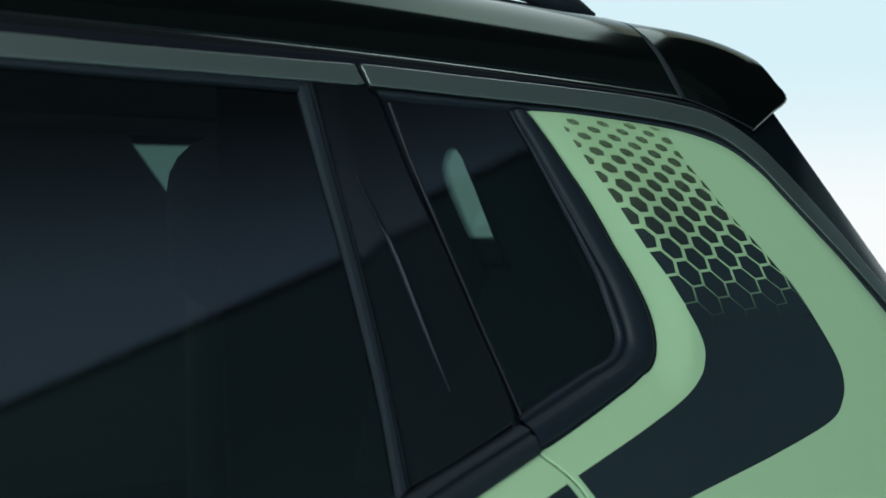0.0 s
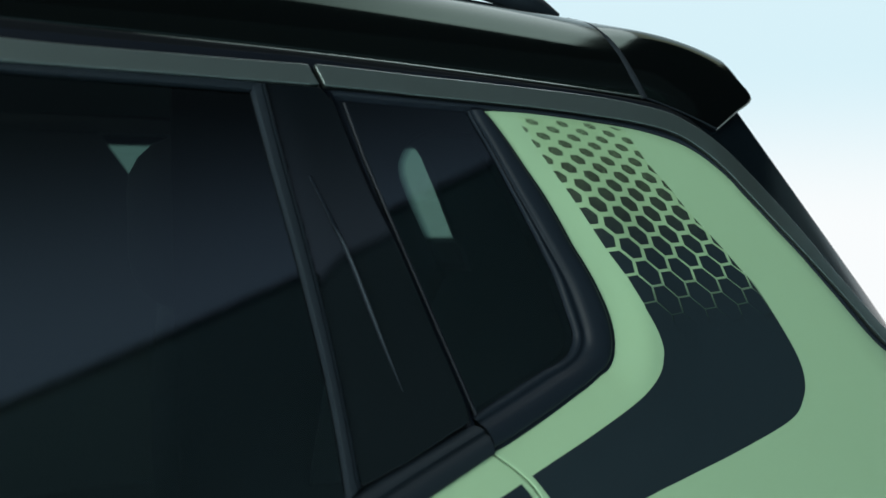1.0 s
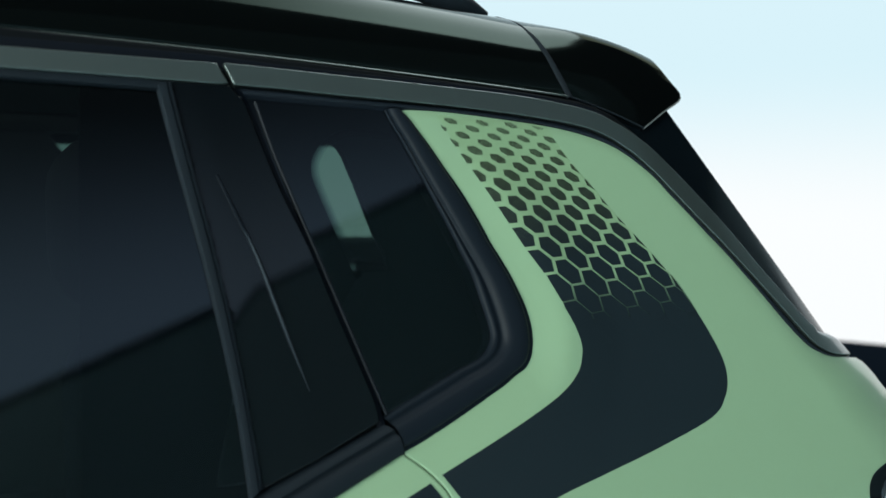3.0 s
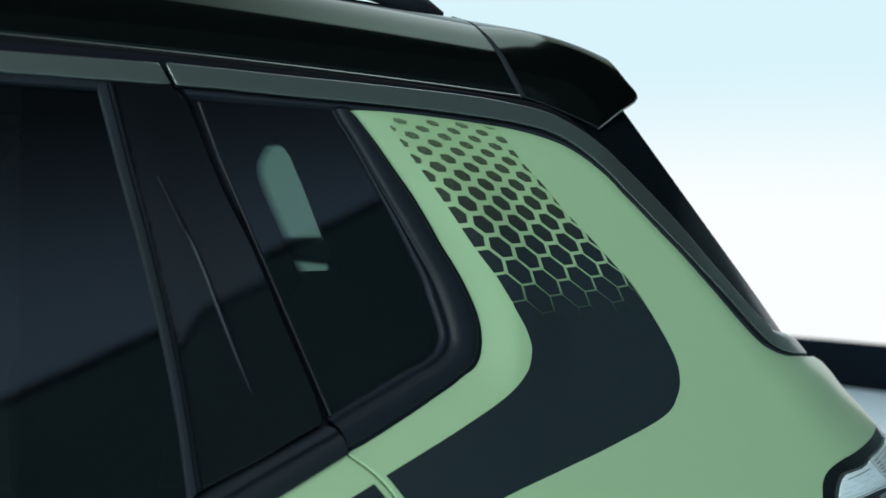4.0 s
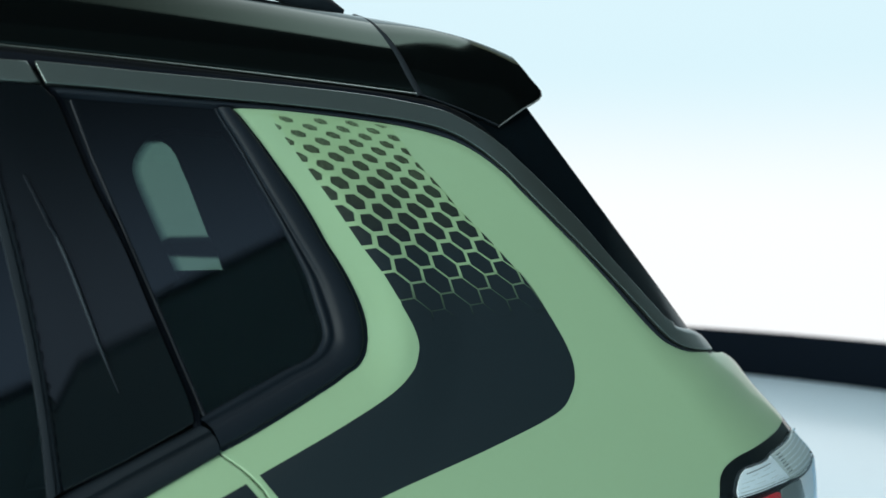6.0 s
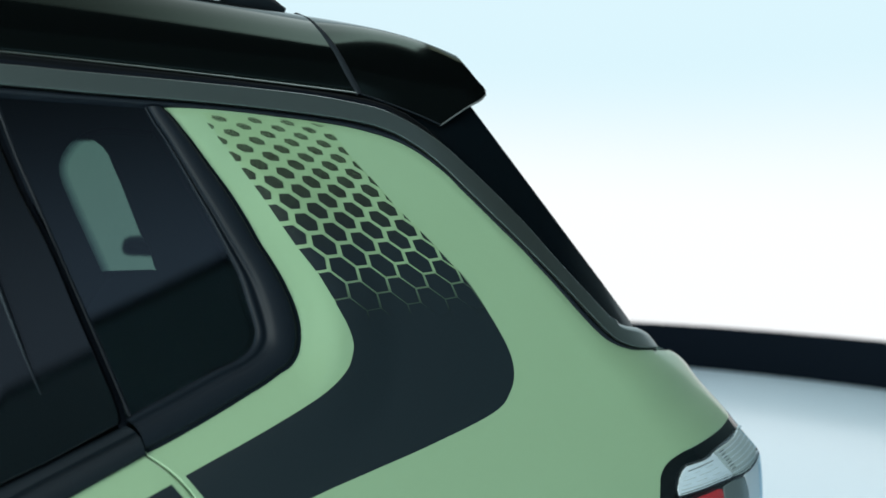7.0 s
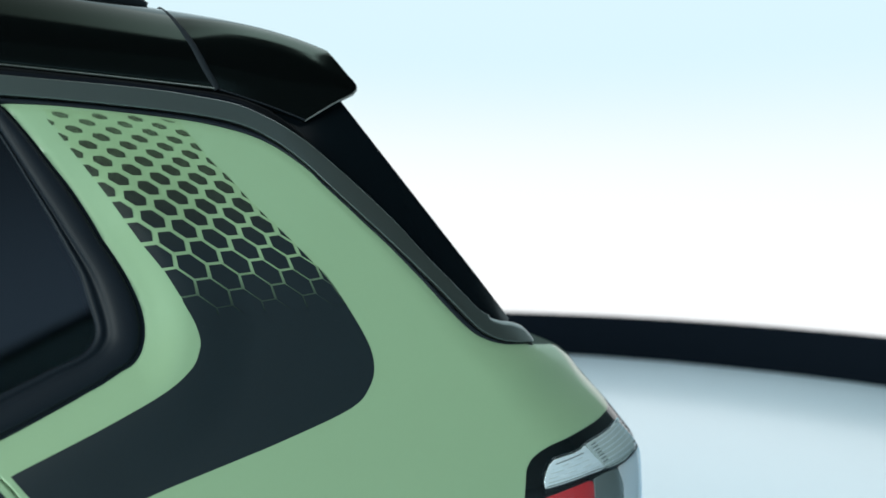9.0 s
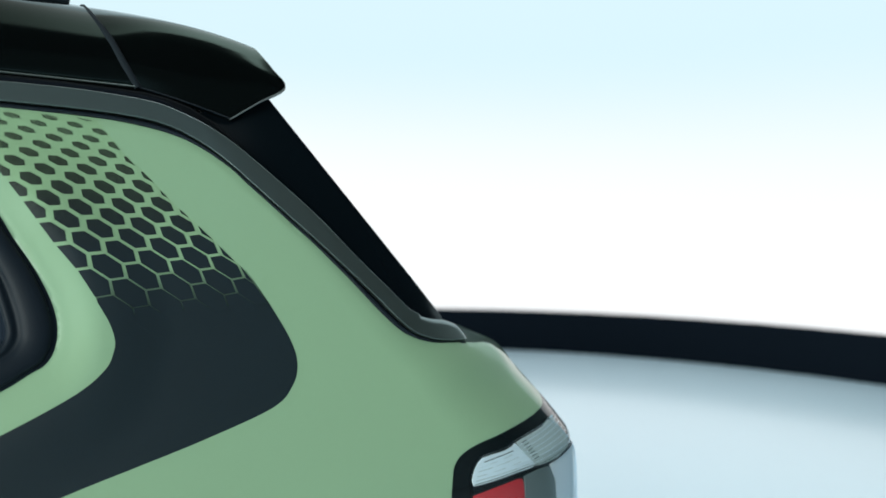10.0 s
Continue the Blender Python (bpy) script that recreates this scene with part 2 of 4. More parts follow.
def slab(name, outline, mat, parent, off=0.0, thick=0.004, edge=0.0015, step=0.012, far=False, label="", lean=0.0, flange=None):
    """A sheet that follows the flank inside a 2D outline, with rounded rims and a thickness; flange: how far it dips at a place."""
    ring, v2, faces = slab_data(outline, step)
    co, nor, fs = [], [], []
    sign = Vector((1, -1, 1)) if far else Vector((1, 1, 1))

    def inset(x, z):
        return lean * (1.27 - z) + (flange(x, z) if flange else 0.0)

    def leaned(x, z, h=0.0015):
        nn = flank_normal(x, z)
        if not (lean or flange):
            return nn
        return (nn + Vector(((inset(x + h, z) - inset(x - h, z)) / (2 * h), 0, (inset(x, z + h) - inset(x, z - h)) / (2 * h)))).normalized()

    for p in v2:
        co.append(on_flank(p.x, p.y, off + inset(p.x, p.y), far))
        nn = leaned(p.x, p.y)
        nor.append(Vector((nn.x * sign.x, nn.y * sign.y, nn.z)))
    fs += [tuple(f) for f in faces]
    n = len(ring)
    outw = []
    for i, p in enumerate(ring):
        d = ring[(i + 1) % n] - ring[i - 1]
        outw.append(Vector((d.y, -d.x)).normalized())
    rows = [(0, 0, 0), (0.38, 0.08, 25), (0.71, 0.29, 50), (1, 1, 85), (1, None, 90)]
    base = None
    for a, b, ang in rows:
        start = len(co)
        for p, w in zip(ring, outw):
            q = p + w * edge * a
            depth = edge * b if b is not None else thick
            co.append(on_flank(q.x, q.y, off + depth + inset(p.x, p.y), far))
            fn = leaned(p.x, p.y)
            fn = Vector((fn.x, fn.y * sign.y, fn.z))
            c, s = math.cos(radians(ang)), math.sin(radians(ang))
            nor.append((fn * c + Vector((w.x, 0, w.y)) * s).normalized())
        if base is not None:
            for i in range(n):
                j = (i + 1) % n
                fs.append((base + i, base + j, start + j, start + i))
        base = start
    # orient the faces along the wished normals
    good = []
    for f in fs:
        a, b, c = (co[i] for i in f[:3])
        nn = (b - a).cross(c - a)
        good.append(tuple(reversed(f)) if nn.dot(nor[f[0]]) < 0 else f)
    me = bpy.data.meshes.new(name)
    me.from_pydata(co, [], good)
    me.materials.append(mat)
    me.shade_smooth()
    me.normals_split_custom_set_from_vertices([tuple(v) for v in nor])
    ob = new(name, me)
    ob.parent = parent
    if label:
        tagged(ob, label)
    return ob


def loft(rows, close=False):
    """A bmesh skin over rows of points of equal count."""
    bm = bmesh.new()
    vs = [[bm.verts.new(p) for p in row] for row in rows]
    for r0, r1 in zip(vs, vs[1:]):
        m = len(r0)
        for i in range(m if close else m - 1):
            j = (i + 1) % m
            if len({r0[i], r0[j], r1[j], r1[i]}) == 4:
                bm.faces.new((r0[i], r0[j], r1[j], r1[i]))
    return bm


def sweep(path, radius, sides=8, flat=1.0):
    """A bead along a 3D path, tapered at its ends."""
    rows = []
    for i, p in enumerate(path):
        d = (path[min(i + 1, len(path) - 1)] - path[max(i - 1, 0)]).normalized()
        up = Vector((0, 0, 1)) if abs(d.z) < 0.9 else Vector((1, 0, 0))
        a = d.cross(up).normalized()
        b = a.cross(d)
        r = radius(i / (len(path) - 1)) if callable(radius) else radius
        rows.append([p + a * r * flat * math.cos(2 * math.pi * k / sides) + b * r * math.sin(2 * math.pi * k / sides) for k in range(sides)])
    bm = loft(rows, close=True)
    bm.verts.ensure_lookup_table()
    bm.faces.new([bm.verts[k] for k in range(sides)])
    bm.faces.new([bm.verts[len(bm.verts) - 1 - k] for k in range(sides)])
    return bm


def box(x0, x1, y0, y1, z0, z1, bevel=0.0, seg=2):
    bm = bmesh.new()
    bmesh.ops.create_cube(bm, size=1, matrix=Matrix.LocRotScale(((x0 + x1) / 2, (y0 + y1) / 2, (z0 + z1) / 2), None, (x1 - x0, y1 - y0, z1 - z0)))
    if bevel:
        bmesh.ops.bevel(bm, geom=bm.edges[:] + bm.verts[:], offset=bevel, segments=seg, profile=0.5, affect="EDGES")
    return bm


def resample_n(points, n):
    lens = [0]
    for p, q in zip(points, points[1:]):
        lens.append(lens[-1] + (q - p).length)
    out, k = [], 0
    for i in range(n):
        s = lens[-1] * i / (n - 1)
        while k < len(lens) - 2 and lens[k + 1] < s:
            k += 1
        f = (s - lens[k]) / max(1e-9, lens[k + 1] - lens[k])
        out.append(points[k].lerp(points[k + 1], f))
    return out


def narrowed(top, low, d):
    """The outline between two curves, each drawn in by d metres."""
    a, b = resample_n(top, 110), resample_n(low, 110)
    up = [p + (q - p).normalized() * d for p, q in zip(a, b)]
    down = [q + (p - q).normalized() * d for p, q in zip(a, b)]
    return up + list(reversed(down))


def xz(points, off=0.0, far=False):
    return [on_flank(p[0], p[1], off, far) for p in points]


# ---------------------------------------------------------------- the studio
FLOOR = material("pale_glossy_studio_floor", (0.71, 0.90, 1.0), 0.34, coat=1.0, coat_rough=0.20, spec=1.0, grain=0.01, scale=60, mottle=0.01)
DARKWALL = material("pale_studio_wall", (0.74, 0.93, 1.0), 0.8, mottle=0.1, grain=0.05, scale=20)
DARKCEIL = material("dark_studio_ceiling", (0.006, 0.011, 0.013), 0.8, mottle=0.1, grain=0.05, scale=20)
# The backdrop's lighting is put in as its own glow, bluer with height.
BACK = glow("glowing_white_backdrop", (0.96, 0.99, 1.0), (0.69, 0.89, 0.96), 1.53, 2.85, 1.0, -0.08)
SKIRT = material("black_backdrop_foot", (0.006, 0.010, 0.016), 0.9, spec=0.05, grain=0.05, scale=10)
BANK = glow("light_bank", (0.53, 0.745, 1.0), (0.06, 0.08, 0.095), 3.6, 5.05, 0.46, 0.15)
SOFT = glow("overhead_softbox", (0.84, 0.96, 1.0), (0.12, 0.135, 0.135), 4.2, 7.4, 3.0, 1.0)
# Pale olive glow of an added panel, mirrored in the spoiler top.
DIM = glow("dim_added_panel", (0.80, 0.89, 0.70), (0.80, 0.89, 0.70), 0, 10, 0.75)
KEY = glow("side_softbox", (0.88, 1.0, 0.97), (0.88, 1.0, 0.95), 0, 10, 6.9)

floor = part("floor", box(-14, 22, -12, 22, -0.2, 0.0), FLOOR, None, flat=True)
tagged(floor, "pale satin studio floor under the glowing backdrop", "floor", kind="structure")


def backdrop_point(az, z, r=6.0):
    a = radians(az)
    return Vector((-0.11 + r * math.sin(a), 0.58 + r * math.cos(a), z))


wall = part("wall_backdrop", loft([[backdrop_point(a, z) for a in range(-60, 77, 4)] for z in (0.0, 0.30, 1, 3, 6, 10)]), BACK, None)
tagged(wall, "tall curved white studio backdrop, its lighting put in as its own glow", "backdrop", kind="structure")
skirt = part("trim", loft([[backdrop_point(a, z, r) for a in range(-60, 77, 4)] for z, r in ((0.0, 5.94), (0.31, 5.94), (0.325, 5.95), (0.33, 5.96), (0.33, 5.999))]), SKIRT, None)
tagged(skirt, "low black cloth hung along the foot of the glowing backdrop", "skirting", kind="structure")
behind = part("wall_behind", box(-14, 22, -12.2, -12, 0, 10), DARKWALL, None, flat=True)
tagged(behind, "plain pale studio wall", "wall", kind="structure")
side = part("wall_side", box(-14.2, -14, -12, 22, 0, 10), DARKWALL, None, flat=True)
tagged(side, "plain pale studio wall", "wall", kind="structure")
far_wall = part("wall_far", box(-14, 22, 22, 22.2, 0, 10), DARKWALL, None, flat=True)
tagged(far_wall, "plain pale studio wall", "wall", kind="structure")
end_wall = part("wall_end", box(22, 22.2, -12, 22, 0, 10), DARKWALL, None, flat=True)
tagged(end_wall, "plain pale studio wall", "wall", kind="structure")
ceiling = part("ceiling", box(-14, 22, -12, 22, 10, 10.2), DARKCEIL, None, flat=True)
tagged(ceiling, "plain dark studio ceiling", "ceiling", kind="structure")


def light_panel(name, corners, mat, label, cable):
    """A flat light with a frame, hung from the ceiling."""
    rig = tagged(new(name), label, "studio light")
    c = [Vector(p) for p in corners]
    bm = bmesh.new()
    bm.faces.new([bm.verts.new(p) for p in c])
    part("diffuser", bm, mat, rig, flat=True)
    n = (c[1] - c[0]).cross(c[3] - c[0]).normalized() * 0.05
    if n.dot((c[0] + c[2]) / 2 - Vector((0.4, 1.2, 1.2))) < 0:
        n = -n
    bm = bmesh.new()
    bm.faces.new([bm.verts.new(p + n) for p in c])
    part("back_panel", bm, DARKCEIL, rig, flat=True)
    for p, q in zip(c, c[1:] + c[:1]):
        part("frame_bar", sweep([p + n * 1.2, q + n * 1.2], 0.04, 6), SATIN, rig)
    for p in cable:
        part("hanger", sweep([c[p], Vector((c[p].x, c[p].y, 10.0))], 0.012, 6), SATIN, rig)
    return rig


light_panel("light_bank", [(-6, -5.0, 1.56), (9, -5.0, 6.36), (9, -4.6, 9.2), (-6, -4.6, 4.4)], BANK, "wide white light bank hung behind the camera", (2, 3))
light_panel("overhead_softbox", [(-5, -1.5, 7.5), (4.8, -1.5, 7.5), (4.8, 5.0, 7.5), (-5, 5.0, 7.5)], SOFT, "large white softbox hung over the car", (0, 1, 2, 3))
# Added and unseen: stands in for the dim ceiling that the spoiler mirrors.
light_panel("added_panel", [(4.95, 0.9, 7.5), (9.5, 0.9, 7.5), (9.5, 5.0, 7.5), (4.95, 5.0, 7.5)], DIM, "dim pale olive panel, added unseen for the reflection on the spoiler", (0, 1, 2, 3))
light_panel("side_softbox", [(-5.5, -0.5, 0.6), (-3.0, -4.5, 0.6), (-3.0, -4.5, 4.6), (-5.5, -0.5, 4.6)], KEY, "tall white softbox beside the front of the car", (2, 3))

# ---------------------------------------------------------------- the car
car = tagged(new("car"), "sage green car with black roof, tinted windows and hexagon decal", "car")

GREEN_TOP = smooth([(0.4515, 1.4548), (0.5136, 1.4529), (0.5555, 1.4505), (0.5987, 1.4470), (0.6433, 1.4430), (0.6891, 1.4378), (0.7180, 1.4328), (0.7374, 1.4285), (0.7605, 1.4225), (0.7820, 1.4150), (0.8010, 1.4062), (0.8191, 1.3955), (0.8411, 1.3798), (0.8602, 1.3640), (0.8789, 1.3440), (0.9015, 1.3220), (0.9241, 1.2995), (0.9453, 1.2780), (0.9695, 1.2545), (0.9868, 1.2360), (1.0294, 1.1878), (1.0556, 1.1560), (1.0721, 1.1366), (1.0909, 1.1162), (1.1100, 1.0993), (1.1274, 1.0898), (1.1499, 1.0811), (1.1746, 1.0743), (1.2072, 1.0690), (1.2457, 1.0628)])
MOULD = smooth([(0.4490, 1.4540), (0.4586, 1.4444), (0.4709, 1.4279), (0.4854, 1.4078), (0.5069, 1.3748), (0.5285, 1.3419), (0.5496, 1.3033), (0.5632, 1.2748), (0.5773, 1.2502), (0.5909, 1.2232), (0.6037, 1.1900), (0.6088, 1.1651), (0.6088, 1.1474), (0.6074, 1.1380), (0.6028, 1.1238), (0.5923, 1.1103), (0.5770, 1.1025), (0.5565, 1.0910), (0.5365, 1.0820), (0.5141, 1.0716), (0.4736, 1.0539), (0.4349, 1.0381), (0.4106, 1.0300)], 6)
SEAM = smooth([(0.4106, 1.0300), (0.4396, 1.0041), (0.4645, 0.9711), (0.4764, 0.9291), (0.480, 0.86), (0.480, 0.50)])
LAMP = smooth([(1.4200, 0.9440), (1.3850, 0.9375), (1.3544, 0.9343), (1.3185, 0.9317), (1.2775, 0.9280), (1.2414, 0.9238), (1.2138, 0.9204), (1.1910, 0.9147), (1.1742, 0.9072), (1.1643, 0.8989), (1.1576, 0.8888), (1.1536, 0.8725), (1.1490, 0.8502), (1.146, 0.82), (1.146, 0.72)])
rear_edge = [Vector((1.272, 1.0575)), Vector((1.298, 1.0533)), Vector((1.3200, 1.0455)), Vector((1.341, 1.032))] + [Vector((1.335 - 0.72 * (z - 1.06), z)) for z in (1.02, 0.98, 0.958)]
panel = GREEN_TOP + rear_edge + LAMP + [Vector((1.146, 0.5))] + list(reversed(SEAM)) + list(reversed(MOULD))[1:-1]


def reach(line, x, z, limit):
    """The distance from a place to a line, or limit where it is further."""
    here = Vector((x, z))
    d = min((p - here).length_squared for p in line)
    if d > (limit + 0.012) ** 2:
        return limit
    for a, b in zip(line, line[1:]):
        run = b - a
        if run.length_squared > 1e-12:
            t = min(1, max(0, (here - a).dot(run) / run.length_squared))
            d = min(d, (a + run * t - here).length_squared)
    return min(limit, math.sqrt(d))


SHOULDER = GREEN_TOP[-3:] + rear_edge


BELT_LOW = smooth([(-0.8480, 0.9223), (-0.3001, 0.9279), (0.1006, 0.9335), (0.2260, 0.9567), (0.3163, 0.9929), (0.4090, 1.0296)])
WINDOW_LINE = MOULD[::2] + list(reversed(BELT_LOW))[1::2]


def eased(v, a, b):
    t = min(1, max(0, (v - a) / (b - a)))
    return t * t * (3 - 2 * t)


# the crest of the skin beside the windows: its distance from the moulding, and how proud it is
CREST, SWELL = 0.058, 0.0075


def relief(x, z):
    """How far the skin dips (minus: swells) round the windows: it falls from a soft crest towards the moulding and ends in a rolled lip."""
    d = reach(WINDOW_LINE, x, z, 0.15)
    lip = 16.0 * max(0, 0.011 - d) ** 2
    if d < CREST:
        t = d / CREST
        swell = 0.0030 * (1 - t) ** 2 * (1 + 2 * t) - SWELL * t * t * (3 - 2 * t) - 0.0030 * t * (1 - t) ** 2
    else:
        swell = -SWELL * (1 - eased(d, CREST, 0.15))
    w = 1 - eased(z, 1.30, 1.44)
    return w * swell + (1 - w) * 1.2 * max(0, 0.05 - d) ** 2 + lip


def seated(points):
    """Places on the plain flank moved to where they lie on the swollen skin."""
    out = []
    for p in points:
        b = max(0, -relief(p[0], p[1]))
        out.append(Vector((p[0] - 0.144 * b, p[1] - 0.18 * b)))
    return out


def rolled_edge(x, z):
    """How far the panel dips or rolls in beside the window moulding, the roof seal and the tail."""
    top = 14.0 * (0.012 - reach(GREEN_TOP, x, z, 0.012)) ** 2 * min(1, max(0, (1.20 - x) / 0.05))
    tail = 110.0 * (0.0045 - reach(SHOULDER, x, z, 0.0045)) ** 2 if x > 1.15 else 0.0
    return relief(x, z) + max(top, tail)


quarter = slab("quarter_panel", panel, GREEN, car, 0.0, 0.012, 0.003, 0.0062, label="sage green painted rear quarter panel", flange=rolled_edge)

# door skin under the belt
gap = [Vector((p.x - 0.0055, p.y - 0.004)) for p in SEAM]
door = new("rear_door")
door.parent = car
slab("door_skin", BELT_LOW[:-1] + gap + [Vector((-0.85, 0.5))], GREEN, door, 0.0, 0.012, 0.003, 0.012, label="sage green door skin", flange=relief)

# decal: film that fades out upwards into a field of hexagons
FIELD_IN = [(0.498, 1.450), (0.537, 1.390), (0.575, 1.331), (0.612, 1.268), (0.644, 1.2225)]
FIELD_OUT = [(0.668, 1.445), (0.684, 1.422), (0.707, 1.389), (0.738, 1.356), (0.769, 1.318), (0.818, 1.267), (0.867, 1.2105)]
DECAL_IN = smooth([(0.6247, 1.2500), (0.6436, 1.2225), (0.6705, 1.1676), (0.6803, 1.1365), (0.6783, 1.1175), (0.6662, 1.0955), (0.6301, 1.0694), (0.5539, 1.0362), (0.4535, 0.9985)])
DECAL_OUT = smooth([(0.8327, 1.2500), (0.8670, 1.2105), (0.8972, 1.1588), (0.9218, 1.1068), (0.9276, 1.0718), (0.9164, 1.0427), (0.8834, 1.0167), (0.7806, 0.9880), (0.6886, 0.9674), (0.6036, 0.9483), (0.4880, 0.9155)])
decal = slab("decal", seated(DECAL_IN + [Vector((0.4735, 0.9711)), Vector((0.4855, 0.9291))] + list(reversed(DECAL_OUT))), FILM_FADE, car, -0.0004, 0.0005, 0.0003, 0.012, label="matt dark vinyl decal with a fading hexagon pattern", flange=relief)
slab("clear_film", seated(FIELD_IN + [(0.8670, 1.2105)] + FIELD_OUT[::-1]), LAMINATE, decal, -0.0002, 0.0003, 0.0002, 0.012, label="clear laminate film round the printed hexagons", flange=relief)
slab("door_decal", seated(((0.4370, 0.9916), (0.30, 0.9405), (0.10, 0.865), (0.10, 0.80), (0.4660, 0.909), (0.4640, 0.931), (0.4565, 0.9650))), FILM, door, -0.0004, 0.0005, 0.0003, 0.012, label="matt dark vinyl decal", flange=relief)


def hex_centre(i, j):
    return Vector((0.519411 + 0.032378 * i + 0.015395 * j + 0.00092 * i * j + 0.000337 * j * j + 0.000081 * i * i + 0.000034 * i * i * j + 0.000058 * i * j * j + 0.000024 * j ** 3 + 0.000006 * i ** 3,
                   1.441822 - 0.009151 * i - 0.018678 * j - 0.000575 * i * j - 0.000629 * j * j - 0.000468 * i * i - 0.000007 * i * i * j - 0.000039 * i * j * j - 0.00004 * j ** 3 + 0.000043 * i ** 3))


def lookup(table, v):
    """Straight-line interpolation in (place, value) pairs that fall in place."""
    for (a, fa), (b, fb) in zip(table, table[1:]):
        if v >= b or (b, fb) == table[-1]:
            return fa + (fb - fa) * (v - a) / (b - a)


def clip(poly, point, inward):
    out = []
    for p, q in zip(poly, poly[1:] + poly[:1]):
        dp, dq = (p - point).dot(inward), (q - point).dot(inward)
        if dp >= 0:
            out.append(p)
        if (dp >= 0) != (dq >= 0):
            out.append(p.lerp(q, dp / (dp - dq)))
    return out


FILL = [(1.46, 0.57), (1.44, 0.59), (1.40, 0.635), (1.3275, 0.71), (1.266, 0.80), (1.232, 0.86), (1.195, 0.905), (1.16, 0.935), (1.10, 0.95)]
PRINT_TOP = [(1.55, 1.4480), (1.445, 1.4465), (1.378, 1.4445), (1.306, 1.4360), (1.23, 1.4200)]
in_table = [(z, x - 0.0008 - 0.025 * max(0, z - 1.30)) for x, z in FIELD_IN + [(0.6705, 1.1676)]]
out_table = [(z, x - 0.0018) for x, z in FIELD_OUT + [(0.8972, 1.1588)]]
for i in range(-8, 12):
    for j in range(-8, 14):
        c = hex_centre(i, j)
        if not (1.150 < c.y < 1.447 and 0.44 < c.x < 0.95 and -3 <= i <= 8 and -5 <= j <= 11) or c.y > lookup(PRINT_TOP, 2 - c.x):
            continue
        n1, n2 = hex_centre(i + 1, j) - c, hex_centre(i, j + 1) - c
        g = lookup(FILL, c.y)
        low = min(1.0, 0.70 + 0.30 * (1.435 - c.y) / 0.10)
        poly = [c + g * Vector((v.x, v.y * low)) for v in ((n1 + n2) / 3, (2 * n2 - n1) / 3, (n2 - 2 * n1) / 3, (n1 + n2) / -3, (n1 - 2 * n2) / 3, (2 * n1 - n2) / 3)]
        xi, xo = lookup(in_table, c.y), lookup(out_table, c.y)
        si = (lookup(in_table, c.y - 0.02) - lookup(in_table, c.y + 0.02)) / -0.04
        so = (lookup(out_table, c.y - 0.02) - lookup(out_table, c.y + 0.02)) / -0.04
        poly = clip(poly, Vector((xi, c.y)), Vector((1, -si)))
        poly = poly and clip(poly, Vector((xo, c.y)), Vector((-1, so)))
        poly = poly and clip(poly, Vector((c.x, lookup(PRINT_TOP, 2 - c.x) - 0.0015)), Vector((-0.2, -1)))
        if len(poly) < 3:
            continue
        area = abs(sum(a.x * b.y - b.x * a.y for a, b in zip(poly, poly[1:] + poly[:1]))) / 2
        if area < 8e-6:
            continue
        poly = seated([q for a, b in zip(poly, poly[1:] + poly[:1]) for q in (a, (a + b) / 2)])
        n = len(poly)
        mid = sum(poly, Vector((0, 0))) / n
        poly = poly + [(p + mid) / 2 for p in poly] + [mid]
        bm = bmesh.new()
        vs = [bm.verts.new(on_flank(p.x, p.y, relief(p.x, p.y) - 0.0006)) for p in poly]
        low_ring = [bm.verts.new(on_flank(p.x, p.y, relief(p.x, p.y) + 0.0001)) for p in poly[:n]]
        for k in range(n):
            m = (k + 1) % n
            bm.faces.new((vs[k], vs[m], vs[n + m], vs[n + k]))
            bm.faces.new((vs[n + k], vs[n + m], vs[2 * n]))
            bm.faces.new((vs[m], vs[k], low_ring[k], low_ring[m]))
        part("hexagon", bm, HEX, decal, angle=20)

# gray strip over the windows and down the rear pillar
STRIP_TOP = smooth([(0.2189, 1.4994), (0.2886, 1.4971), (0.3594, 1.4944), (0.4348, 1.4921), (0.5150, 1.4890), (0.6000, 1.4850), (0.6600, 1.4805), (0.7140, 1.4735), (0.7390, 1.4694), (0.7630, 1.4636), (0.7845, 1.4546), (0.8090, 1.4430), (0.8332, 1.4285), (0.8600, 1.4095), (0.8823, 1.3900), (0.9060, 1.3690), (0.9290, 1.3475), (0.9495, 1.3280), (0.9760, 1.3018), (1.0033, 1.2730), (1.0390, 1.2310), (1.0860, 1.1800), (1.1058, 1.1585), (1.1180, 1.1451), (1.1310, 1.1317), (1.1501, 1.1217), (1.1759, 1.1127), (1.2004, 1.1075), (1.2200, 1.1010), (1.2339, 1.0938), (1.2449, 1.0810), (1.2490, 1.0700)])
STRIP_LOW = smooth([(0.2310, 1.4727), (0.2876, 1.4713), (0.3580, 1.4679), (0.4330, 1.4654), (0.5129, 1.4622), (0.5854, 1.4578), (0.6592, 1.4517), (0.6977, 1.4474), (0.7374, 1.4410), (0.7606, 1.4345), (0.7806, 1.4270), (0.7996, 1.4165), (0.8193, 1.4045), (0.8412, 1.3875), (0.8601, 1.3708), (0.8788, 1.3520), (0.9010, 1.3300), (0.9261, 1.3050), (0.9518, 1.2800), (0.9871, 1.2450), (1.0306, 1.2000), (1.0577, 1.1710), (1.0739, 1.1533), (1.0924, 1.1322), (1.1110, 1.1126), (1.1271, 1.0986), (1.1447, 1.0891), (1.1686, 1.0803), (1.2043, 1.0727), (1.2366, 1.0685)])
STRIP_END = STRIP_TOP[-36:]


